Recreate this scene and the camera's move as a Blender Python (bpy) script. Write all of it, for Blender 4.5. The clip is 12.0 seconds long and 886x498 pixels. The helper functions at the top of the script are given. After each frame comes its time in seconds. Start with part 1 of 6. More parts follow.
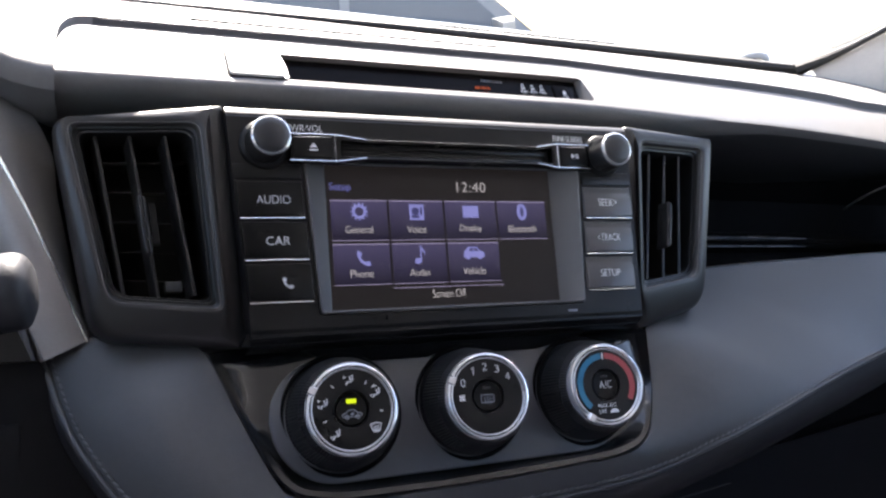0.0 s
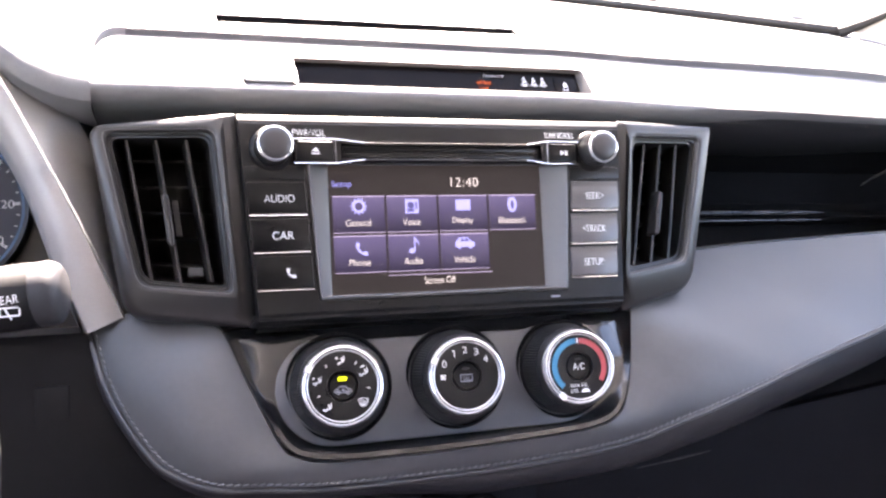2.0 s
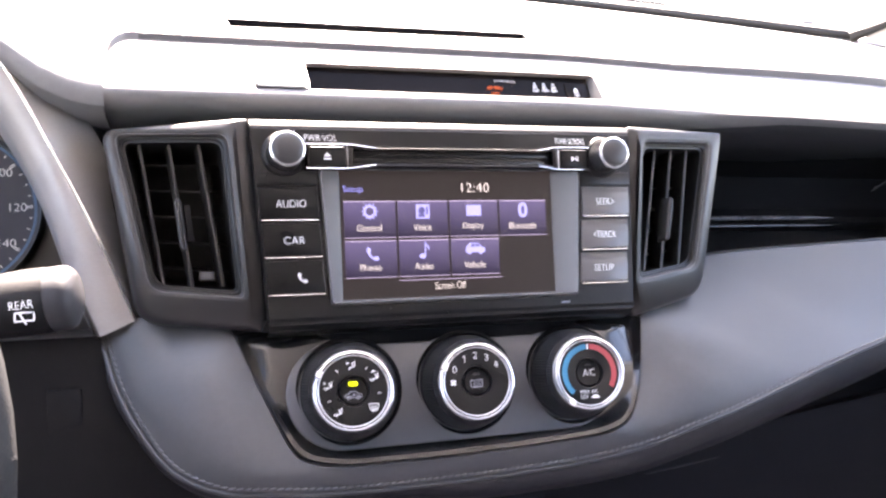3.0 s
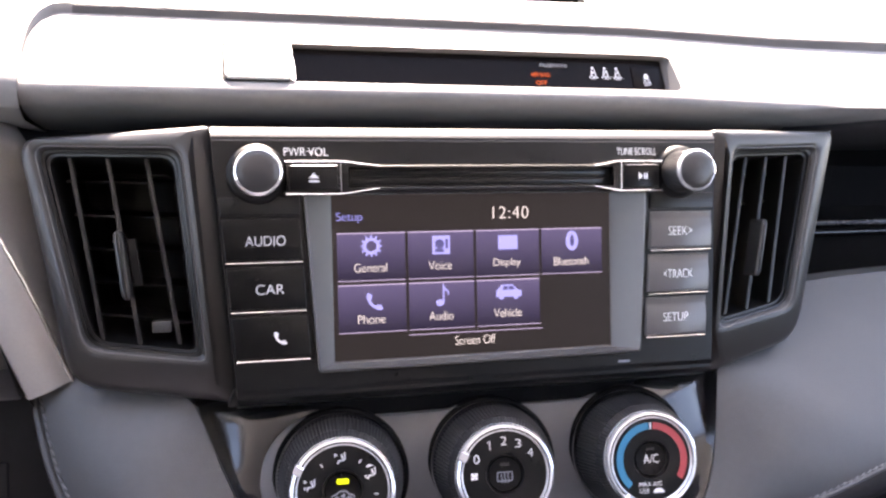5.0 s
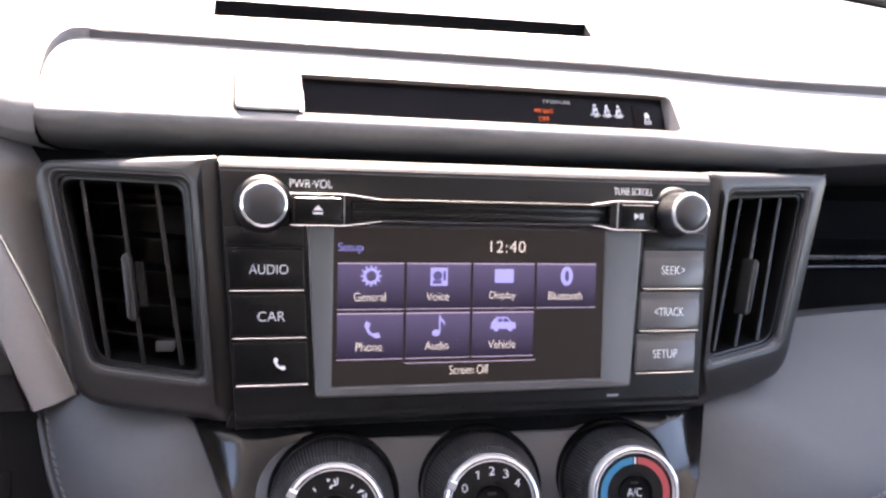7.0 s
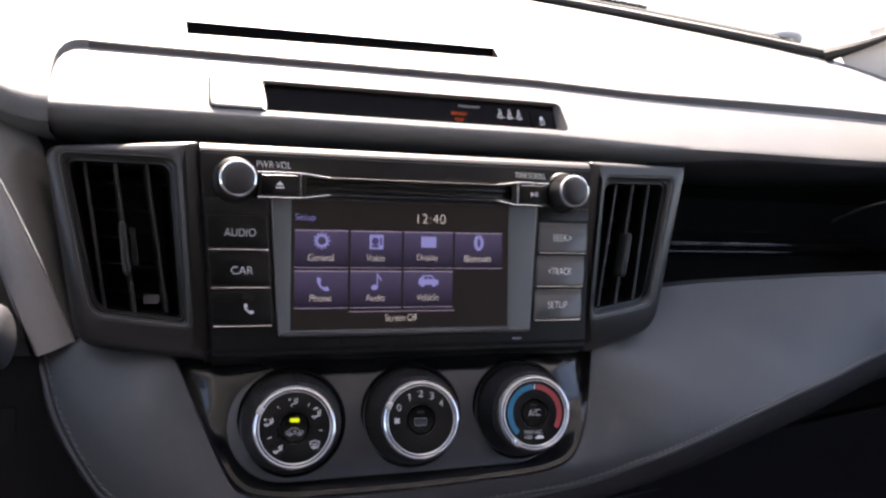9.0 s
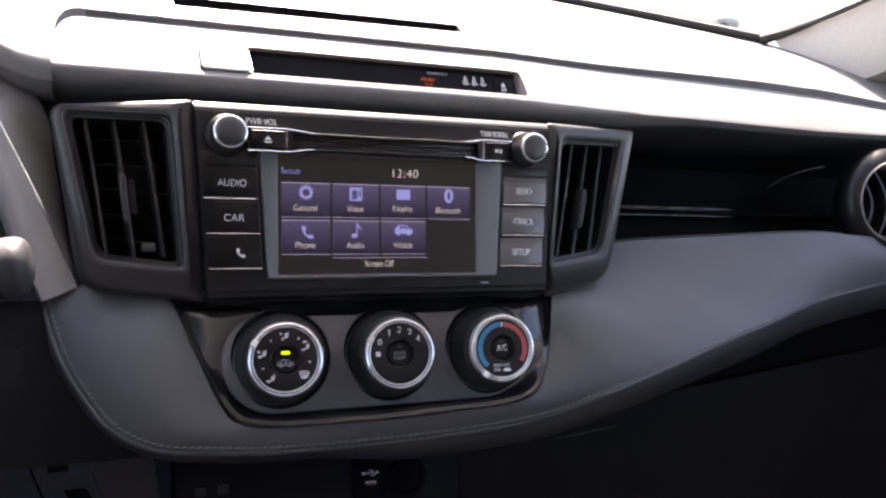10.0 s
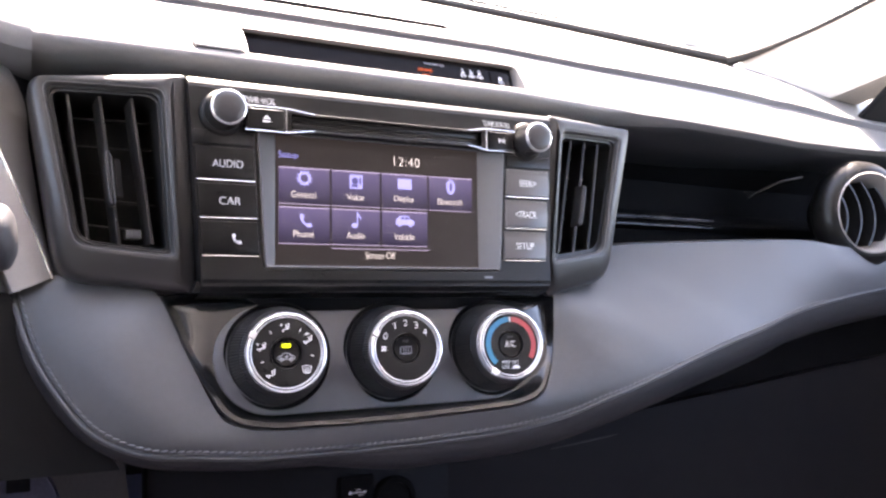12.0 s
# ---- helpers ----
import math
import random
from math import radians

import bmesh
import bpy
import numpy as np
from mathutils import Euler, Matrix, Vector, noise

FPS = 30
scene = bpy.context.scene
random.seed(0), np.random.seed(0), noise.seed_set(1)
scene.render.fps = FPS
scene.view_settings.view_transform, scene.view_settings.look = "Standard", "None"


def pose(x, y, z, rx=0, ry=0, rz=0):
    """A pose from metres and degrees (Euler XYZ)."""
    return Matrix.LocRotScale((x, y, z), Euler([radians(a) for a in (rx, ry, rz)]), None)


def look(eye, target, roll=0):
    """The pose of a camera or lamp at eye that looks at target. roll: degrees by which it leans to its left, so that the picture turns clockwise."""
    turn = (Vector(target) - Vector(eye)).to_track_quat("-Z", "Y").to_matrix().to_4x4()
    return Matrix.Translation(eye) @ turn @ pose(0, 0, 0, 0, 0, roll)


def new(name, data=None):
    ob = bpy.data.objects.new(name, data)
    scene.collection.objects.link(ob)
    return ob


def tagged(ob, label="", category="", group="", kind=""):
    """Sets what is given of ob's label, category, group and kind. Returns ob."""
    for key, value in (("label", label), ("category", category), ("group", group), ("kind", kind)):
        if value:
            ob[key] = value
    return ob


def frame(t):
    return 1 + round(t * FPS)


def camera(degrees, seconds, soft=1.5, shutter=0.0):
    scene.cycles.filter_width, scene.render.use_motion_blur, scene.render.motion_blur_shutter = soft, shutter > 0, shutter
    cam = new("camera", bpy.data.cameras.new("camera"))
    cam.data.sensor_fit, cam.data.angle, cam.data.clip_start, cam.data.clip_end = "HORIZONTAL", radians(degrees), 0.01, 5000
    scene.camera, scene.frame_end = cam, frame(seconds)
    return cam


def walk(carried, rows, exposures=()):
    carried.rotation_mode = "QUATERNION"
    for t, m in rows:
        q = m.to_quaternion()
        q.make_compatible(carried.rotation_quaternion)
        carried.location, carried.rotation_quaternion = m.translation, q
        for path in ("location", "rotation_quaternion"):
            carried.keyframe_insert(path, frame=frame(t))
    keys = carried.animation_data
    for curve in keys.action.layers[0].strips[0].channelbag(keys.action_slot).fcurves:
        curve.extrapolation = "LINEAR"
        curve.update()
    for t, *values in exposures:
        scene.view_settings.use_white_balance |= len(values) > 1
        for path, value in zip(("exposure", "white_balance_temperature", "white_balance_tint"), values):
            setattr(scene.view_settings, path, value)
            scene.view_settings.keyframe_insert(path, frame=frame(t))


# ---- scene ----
cam = camera(57.0, 12.0, soft=2.5)
# The dashboard's own frame: x to the right, y into the dash, z up along the radio's face.
DASH = pose(0, 0, 1.10, -26.0, 0, 0)
LEVEL = pose(0, 0, 0, 0, -0.6, 0)
EXPOSURES = [(0, 3.41, 6840, 14), (0.5, 4.16, 7210, 17), (1, 4.59, 7340, 19), (2, 5.11, 7570, 22), (3.5, 5.13, 7630, 22), (5.5, 4.64, 7730, 22), (6.5, 4.76, 7680, 22), (8.5, 3.41, 7530, 19), (9, 3.36, 7480, 19), (9.5, 3.41, 7480, 19), (10.5, 4.16, 7530, 20), (12, 4.96, 7680, 22)]
PATH = [
    (0, (-0.182, -0.406, -0.069), (0.616, 1.407, 0.21), -5.1),
    (0.5, (-0.155, -0.444, -0.074), (0.538, 1.421, 0.128), -4.3),
    (1, (-0.152, -0.461, -0.066), (0.505, 1.422, 0.084), -4.3),
    (1.5, (-0.151, -0.47, -0.05), (0.489, 1.421, 0.069), -4.2),
    (2, (-0.152, -0.471, -0.037), (0.465, 1.429, 0.062), -3.3),
    (2.5, (-0.153, -0.472, -0.037), (0.456, 1.431, 0.068), -3.3),
    (3, (-0.155, -0.471, -0.034), (0.449, 1.433, 0.067), -3.0),
    (3.5, (-0.146, -0.441, -0.014), (0.449, 1.468, 0.01), -2.6),
    (5.5, (-0.102, -0.363, 0.033), (0.373, 1.578, -0.049), -1.1),
    (6, (-0.097, -0.372, 0.04), (0.37, 1.57, -0.05), -0.2),
    (6.5, (-0.104, -0.372, 0.044), (0.371, 1.568, -0.057), 0.5),
    (8.5, (-0.129, -0.433, 0.031), (0.477, 1.472, -0.004), 0.1),
    (9, (-0.141, -0.469, 0.011), (0.525, 1.417, 0.007), 0.1),
    (9.5, (-0.156, -0.498, -0.011), (0.573, 1.364, -0.012), -0.7),
    (10, (-0.168, -0.509, -0.024), (0.599, 1.338, -0.017), -0.8),
    (10.5, (-0.173, -0.513, -0.029), (0.616, 1.325, -0.026), -0.9),
    (11, (-0.175, -0.494, -0.042), (0.643, 1.331, 0.007), -1.0),
    (11.5, (-0.193, -0.475, -0.056), (0.689, 1.318, 0.042), -1.2),
    (12, (-0.196, -0.465, -0.061), (0.712, 1.312, 0.071), -1.3),
]
walk(cam, [(t, DASH @ LEVEL @ look(eye, target, roll)) for t, eye, target, roll in PATH], EXPOSURES)

# ---- world and light ----
SUN_ELEVATION, SUN_AZIMUTH = 47.5, 5.0   # azimuth from straight ahead, minus to the left
world = bpy.data.worlds.new("sky")
scene.world = world
world.use_nodes = True
sky = world.node_tree.nodes.new("ShaderNodeTexSky")
sky.sky_type, sky.sun_disc = "NISHITA", False
sky.sun_elevation, sky.sun_rotation = radians(SUN_ELEVATION), radians(SUN_AZIMUTH)
sky.air_density, sky.dust_density, sky.ozone_density = 0.9, 2.0, 1.0
back = world.node_tree.nodes["Background"]
back.inputs["Strength"].default_value = 0.075
world.node_tree.links.new(sky.outputs["Color"], back.inputs["Color"])

sun = new("sun", bpy.data.lights.new("sun", "SUN"))
sun.data.energy, sun.data.angle, sun.data.color = 5.0, radians(0.5), (1.0, 0.965, 0.92)
ce = math.cos(radians(SUN_ELEVATION))
SUN_WAY = Vector((ce * math.sin(radians(SUN_AZIMUTH)), ce * math.cos(radians(SUN_AZIMUTH)), math.sin(radians(SUN_ELEVATION))))
sun.matrix_world = look(SUN_WAY * 5, (0, 0, 0))


# ---- materials ----
def material(name, colour, rough=0.5, metal=0.0, vary=0.0, scale=40.0, bump=0.0, bump_scale=900.0, kind="noise", rough_vary=0.0, coat=0.0, spec=0.5, wear=0.0):
    """A procedural material: base colour with drift at two scales, fine relief and uneven gloss."""
    m = bpy.data.materials.new(name)
    m.use_nodes = True
    nodes, links = m.node_tree.nodes, m.node_tree.links
    bsdf = nodes["Principled BSDF"]
    bsdf.inputs["Roughness"].default_value, bsdf.inputs["Metallic"].default_value = rough, metal
    bsdf.inputs["Coat Weight"].default_value, bsdf.inputs["Specular IOR Level"].default_value = coat, spec
    bsdf.inputs["Base Color"].default_value = (*colour, 1)
    where = nodes.new("ShaderNodeTexCoord")
    if vary or rough_vary:
        big, small = nodes.new("ShaderNodeTexNoise"), nodes.new("ShaderNodeTexNoise")
        big.inputs["Scale"].default_value, small.inputs["Scale"].default_value = scale, scale * 14
        big.inputs["Detail"].default_value, small.inputs["Detail"].default_value = 4, 3
        for n in (big, small):
            links.new(where.outputs["Object"], n.inputs["Vector"])
        both = nodes.new("ShaderNodeMath")
        both.operation = "MULTIPLY_ADD"
        links.new(small.outputs["Fac"], both.inputs[0])
        both.inputs[1].default_value = 0.5
        half = nodes.new("ShaderNodeMath")
        half.operation = "MULTIPLY"
        links.new(big.outputs["Fac"], half.inputs[0])
        half.inputs[1].default_value = 0.5
        links.new(half.outputs[0], both.inputs[2])
        if vary:
            ramp = nodes.new("ShaderNodeMapRange")
            ramp.inputs["From Min"].default_value, ramp.inputs["From Max"].default_value = 0.3, 0.7
            ramp.inputs["To Min"].default_value, ramp.inputs["To Max"].default_value = 1 - vary, 1 + vary
            links.new(both.outputs[0], ramp.inputs["Value"])
            mix = nodes.new("ShaderNodeMix")
            mix.data_type, mix.blend_type = "RGBA", "MULTIPLY"
            mix.inputs["Factor"].default_value = 1.0
            mix.inputs["A"].default_value = (*colour, 1)
            links.new(ramp.outputs["Result"], mix.inputs["B"])
            links.new(mix.outputs["Result"], bsdf.inputs["Base Color"])
        if rough_vary:
            gloss = nodes.new("ShaderNodeMapRange")
            gloss.inputs["From Min"].default_value, gloss.inputs["From Max"].default_value = 0.35, 0.65
            gloss.inputs["To Min"].default_value, gloss.inputs["To Max"].default_value = max(0.02, rough - rough_vary), min(1, rough + rough_vary)
            links.new(both.outputs[0], gloss.inputs["Value"])
            links.new(gloss.outputs["Result"], bsdf.inputs["Roughness"])
    if bump:
        if kind == "grain":
            tex = nodes.new("ShaderNodeTexVoronoi")
            tex.feature = "DISTANCE_TO_EDGE"
            out = tex.outputs["Distance"]
        else:
            tex = nodes.new("ShaderNodeTexNoise")
            tex.inputs["Detail"].default_value = 3
            out = tex.outputs["Fac"]
        tex.inputs["Scale"].default_value = bump_scale
        links.new(where.outputs["Object"], tex.inputs["Vector"])
        relief = nodes.new("ShaderNodeBump")
        relief.inputs["Strength"].default_value, relief.inputs["Distance"].default_value = bump, 0.0004
        links.new(out, relief.inputs["Height"])
        links.new(relief.outputs["Normal"], bsdf.inputs["Normal"])
    return m


def glowing(name, colour, strength, fade=None):
    """A lit display surface. fade: (colour below, low z, high z) of an even drift of the picture from bottom to top."""
    m = bpy.data.materials.new(name)
    m.use_nodes = True
    nodes, links = m.node_tree.nodes, m.node_tree.links
    bsdf = nodes["Principled BSDF"]
    bsdf.inputs["Base Color"].default_value, bsdf.inputs["Roughness"].default_value = (0.006, 0.006, 0.0065, 1), 0.3
    bsdf.inputs["Specular IOR Level"].default_value = 0.15
    bsdf.inputs["Emission Color"].default_value, bsdf.inputs["Emission Strength"].default_value = (*colour, 1), strength
    if fade:
        where, apart, ramp, mix = (nodes.new("ShaderNode" + n) for n in ("TexCoord", "SeparateXYZ", "MapRange", "Mix"))
        links.new(where.outputs["Generated"], apart.inputs["Vector"])
        links.new(apart.outputs["Z"], ramp.inputs["Value"])
        ramp.inputs["From Min"].default_value, ramp.inputs["From Max"].default_value = fade[1], fade[2]
        mix.data_type = "RGBA"
        mix.inputs["A"].default_value, mix.inputs["B"].default_value = (*fade[0], 1), (*colour, 1)
        links.new(ramp.outputs["Result"], mix.inputs["Factor"])
        links.new(mix.outputs["Result"], bsdf.inputs["Emission Color"])
    return m


def pane_material(name, tint, gloss):
    m = bpy.data.materials.new(name)
    m.use_nodes = True
    nodes, links = m.node_tree.nodes, m.node_tree.links
    clear, shine, mix = nodes.new("ShaderNodeBsdfTransparent"), nodes.new("ShaderNodeBsdfGlossy"), nodes.new("ShaderNodeMixShader")
    clear.inputs["Color"].default_value, shine.inputs["Roughness"].default_value = (*tint, 1), 0.02
    mix.inputs["Fac"].default_value = gloss
    links.new(clear.outputs[0], mix.inputs[1])
    links.new(shine.outputs[0], mix.inputs[2])
    links.new(mix.outputs[0], nodes["Material Output"].inputs["Surface"])
    return m


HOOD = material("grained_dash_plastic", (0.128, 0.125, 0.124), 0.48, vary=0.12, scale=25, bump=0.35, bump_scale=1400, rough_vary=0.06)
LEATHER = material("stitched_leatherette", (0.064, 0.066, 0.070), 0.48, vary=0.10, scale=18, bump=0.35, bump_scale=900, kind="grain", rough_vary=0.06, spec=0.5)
THREAD = material("grey_thread", (0.15, 0.152, 0.160), 0.8, vary=0.2, scale=300)
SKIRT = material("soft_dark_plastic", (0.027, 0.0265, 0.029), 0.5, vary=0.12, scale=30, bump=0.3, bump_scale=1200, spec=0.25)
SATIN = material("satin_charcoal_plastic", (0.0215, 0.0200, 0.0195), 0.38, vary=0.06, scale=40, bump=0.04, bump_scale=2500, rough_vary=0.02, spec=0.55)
FACE = material("matte_black_plastic", (0.0070, 0.0067, 0.0069), 0.33, vary=0.18, scale=70, bump=0.10, bump_scale=2600, rough_vary=0.06, spec=0.3)
VANE = material("black_vane_plastic", (0.013, 0.012, 0.0115), 0.34, vary=0.1, scale=90, bump=0.05, bump_scale=2400, rough_vary=0.04)
# key plastic with the window's sheen on the right side mixed into its grey
KEY_SHEEN = material("sheen_grey_key_plastic", (0.084, 0.081, 0.082), 0.30, vary=0.05, scale=60)
KEYCAP = material("black_key_plastic", (0.0054, 0.0050, 0.0050), 0.30, vary=0.2, scale=90, bump=0.03, bump_scale=2600, rough_vary=0.03, spec=0.2)
# paler than the tray: the ledge's highlight is put into this colour
LEDGE_SHEEN = material("ledge_sheen_plastic", (0.075, 0.077, 0.086), 0.28, vary=0.1, scale=40, rough_vary=0.03)
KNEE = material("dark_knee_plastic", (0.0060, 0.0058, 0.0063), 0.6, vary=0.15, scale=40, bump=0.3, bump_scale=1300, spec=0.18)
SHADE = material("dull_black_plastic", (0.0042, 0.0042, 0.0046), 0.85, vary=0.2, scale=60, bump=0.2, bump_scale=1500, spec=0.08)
BLACK = material("deep_black_plastic", (0.0055, 0.0053, 0.0055), 0.5, vary=0.2, scale=60, bump=0.1, bump_scale=2000, spec=0.22)
PIANO = material("gloss_black_plastic", (0.006, 0.005, 0.0048), 0.24, vary=0.2, scale=60, rough_vary=0.05, spec=0.3)
COVER = material("dark_display_cover", (0.006, 0.005, 0.005), 0.2, vary=0.2, scale=60, spec=0.05)
PLATE = material("grained_dark_plate_plastic", (0.092, 0.095, 0.104), 0.42, vary=0.08, scale=80, bump=0.4, bump_scale=1800, rough_vary=0.04, spec=0.5)
WEDGE = material("dark_glossy_panel_plastic", (0.010, 0.0102, 0.011), 0.22, vary=0.05, scale=30, rough_vary=0.03, spec=0.55, coat=0.35)
# hood plastic darkened, so the step's shade lies in the colour
STEP_FACE = material("shaded_step_plastic", (0.050, 0.047, 0.047), 0.6, vary=0.1, scale=40, bump=0.2, bump_scale=1400, spec=0.3)
KNOB_CAP = material("brushed_dark_knob_cap", (0.040, 0.039, 0.040), 0.34, metal=0.3, vary=0.08, scale=60, rough_vary=0.04)
SILVER = material("silver_metal_paint", (0.33, 0.31, 0.295), 0.36, metal=0.25, vary=0.06, scale=50, bump=0.05, bump_scale=2500, rough_vary=0.05)
BEZEL = material("grey_bezel_plastic", (0.090, 0.086, 0.085), 0.34, vary=0.04, scale=25)
CHROME = material("chrome", (0.93, 0.93, 0.94), 0.12, metal=0.72, rough_vary=0.03, scale=120)
DULL_CHROME = material("dull_chrome", (0.55, 0.55, 0.57), 0.24, metal=1.0, rough_vary=0.08, scale=120)
BRIGHT = material("bright_chrome_line", (0.92, 0.91, 0.90), 0.2, metal=1.0, rough_vary=0.04, scale=150)
PRINT = material("white_print", (0.75, 0.75, 0.77), 0.6, vary=0.08, scale=200)
KEY_PRINT = material("pale_key_print", (0.78, 0.78, 0.80), 0.6, vary=0.08, scale=200)
GREY_PRINT = material("grey_print", (0.26, 0.27, 0.31), 0.6)
DIM_PRINT = material("dim_white_print", (0.42, 0.42, 0.43), 0.6)
# shade below the pad and its violet haze are put into this colour
GLOVE = material("shaded_violet_plastic", (0.0064, 0.0060, 0.0072), 0.6, vary=0.15, scale=30, bump=0.3, bump_scale=1200, spec=0.15)
BLUE_PRINT = material("blue_print", (0.015, 0.165, 0.28), 0.5, vary=0.06, scale=200)
RED_PRINT = material("red_print", (0.34, 0.05, 0.055), 0.5, vary=0.06, scale=200)
BUTTON_GREY = material("pale_grey_button_plastic", (0.42, 0.41, 0.40), 0.5, vary=0.06, scale=80)
RUBBER = material("knurled_rubber", (0.026, 0.0255, 0.026), 0.34, vary=0.15, scale=120, spec=0.4)
WHEEL_LEATHER = material("grained_wheel_leather", (0.007, 0.007, 0.0075), 0.65, vary=0.15, scale=60, bump=0.5, bump_scale=420, kind="grain")
CARPET = material("dark_carpet", (0.03, 0.029, 0.045), 0.95, vary=0.3, scale=60, bump=0.8, bump_scale=700)
TRIM = material("beige_pillar_trim", (0.46, 0.43, 0.39), 0.7, vary=0.06, scale=20, bump=0.2, bump_scale=900)
LINER = material("grey_headliner", (0.57, 0.57, 0.575), 0.9, vary=0.08, scale=20, bump=0.3, bump_scale=600)
CABIN = material("cabin_grey_plastic", (0.040, 0.038, 0.037), 0.7, vary=0.1, scale=12)
SEAL = material("black_rubber_seal", (0.012, 0.012, 0.012), 0.6, vary=0.2, scale=50)
GLASS = pane_material("windscreen_glass", (0.93, 0.96, 0.95), 0.05)
LIT_TEXT = glowing("lit_text", (0.85, 0.82, 0.86), 0.055)
LIT_TILE = glowing("lit_menu_tile", (0.215, 0.190, 0.42), 0.025, ((0.034, 0.027, 0.068), 0.0, 0.9))
LIT_EDGE = glowing("lit_menu_edge", (0.50, 0.45, 0.72), 0.05)
LIT_ICON = glowing("lit_menu_icon", (0.36, 0.38, 0.92), 0.06)
LIT_ICON_DARK = glowing("lit_icon_shade", (0.10, 0.10, 0.30), 0.045)
LIT_BACK = glowing("lit_menu_back", (0.31, 0.265, 0.265), 0.0038)
LIT_SETUP = glowing("lit_title", (0.30, 0.33, 0.95), 0.055)
LIT_ORANGE = glowing("lit_orange_warning", (0.95, 0.16, 0.02), 0.055)
LIT_GREEN = glowing("lit_green_lamp", (0.72, 0.95, 0.02), 0.10)


# ---- shaping tools ----
def add_loop(bm, points):
    return [bm.verts.new(p) for p in points]


def loft(loops, closed=True, cap0=False, cap1=False):
    """Skin over loops of equal length."""
    bm = bmesh.new()
    rings = [add_loop(bm, lp) for lp in loops]
    n = len(rings[0])
    for a, b in zip(rings, rings[1:]):
        for i in range(n if closed else n - 1):
            j = (i + 1) % n
            bm.faces.new((a[i], a[j], b[j], b[i]))
    if cap0:
        bm.faces.new(list(reversed(rings[0])))
    if cap1:
        bm.faces.new(rings[-1])
    bmesh.ops.recalc_face_normals(bm, faces=bm.faces)
    return bm


def join(*many):
    """One bmesh out of several."""
    out = bmesh.new()
    for bm in many:
        me = bpy.data.meshes.new("joined")
        bm.to_mesh(me)
        bm.free()
        out.from_mesh(me)
        bpy.data.meshes.remove(me)
    return out


def offset(poly, d):
    """A polygon in a plane drawn in by d (out: minus); counter-clockwise or not."""
    area = sum(a[0] * b[1] - b[0] * a[1] for a, b in zip(poly, poly[1:] + poly[:1]))
    side = 1 if area > 0 else -1
    out = []
    for i, p in enumerate(poly):
        a, b = Vector(poly[i - 1]), Vector(poly[(i + 1) % len(poly)])
        p = Vector(p)
        u, v = (p - a).normalized(), (b - p).normalized()
        nu, nv = Vector((-u.y, u.x)) * side, Vector((-v.y, v.x)) * side
        k = (nu + nv) / max(0.3, 1 + nu.dot(nv))
        out.append(tuple(p + k * d))
    return out


def rounded(poly, r, n=5):
    """A polygon with rounded corners, n points to a corner. r: one radius or one for each corner."""
    out = []
    for i, p in enumerate(poly):
        q = r[i] if isinstance(r, (list, tuple)) else r
        p, a, b = Vector(p), Vector(poly[i - 1]), Vector(poly[(i + 1) % len(poly)])
        u, v = (a - p), (b - p)
        q = min(q, u.length * 0.48, v.length * 0.48)
        s, e = p + u.normalized() * q, p + v.normalized() * q
        for k in range(n):
            f = k / (n - 1)
            out.append(tuple((1 - f) ** 2 * s + 2 * f * (1 - f) * p + f * f * e))
    return out


def at_depth(poly, y):
    """Points of the x-z plane laid at depth y (a number, or a function of x and z)."""
    return [(x, y(x, z) if callable(y) else y, z) for x, z in poly]


def plate(poly, front, back, r=0.001, bevel=0.0005, n=4):
    """A slab with a rounded outline in x-z and a rounded front edge."""
    outer, inner = rounded(poly, r, n), rounded(offset(poly, bevel), max(r - bevel, 0.0002), n)
    mid = rounded(offset(poly, bevel * 0.3), max(r - bevel * 0.3, 0.0002), n)
    return loft([at_depth(outer, back), at_depth(outer, front + bevel), at_depth(mid, front + bevel * 0.3), at_depth(inner, front)], cap0=True, cap1=True)


def rect(x0, z0, x1, z1):
    return [(x0, z0), (x1, z0), (x1, z1), (x0, z1)]


def lathe(profile, centre, n=48, axis=None, wobble=None):
    """A body of revolution about -y through centre: profile of (radius, depth). wobble(i, n, k) scales the radius."""
    cx, cy, cz = centre
    profile = [(max(r, 2e-4), y) for r, y in profile]
    loops = []
    for k, (r, y) in enumerate(profile):
        loops.append([(cx + r * (wobble(i, n, k) if wobble else 1) * math.cos(2 * math.pi * i / n), cy + y, cz + r * (wobble(i, n, k) if wobble else 1) * math.sin(2 * math.pi * i / n)) for i in range(n)])
    bm = loft(loops, cap0=profile[0][0] < 3e-4, cap1=profile[-1][0] < 3e-4)
    if axis is not None:
        bmesh.ops.transform(bm, matrix=Matrix.Translation(centre) @ axis @ Matrix.Translation(-Vector(centre)), verts=bm.verts)
    return bm


def block(x0, y0, z0, x1, y1, z1, bevel=0.0):
    bm = bmesh.new()
    bmesh.ops.create_cube(bm, size=1.0, matrix=Matrix.LocRotScale(((x0 + x1) / 2, (y0 + y1) / 2, (z0 + z1) / 2), None, (abs(x1 - x0), abs(y1 - y0), abs(z1 - z0))))
    if bevel:
        bmesh.ops.bevel(bm, geom=bm.edges[:], offset=bevel, segments=2, affect="EDGES", profile=0.5)
    return bm


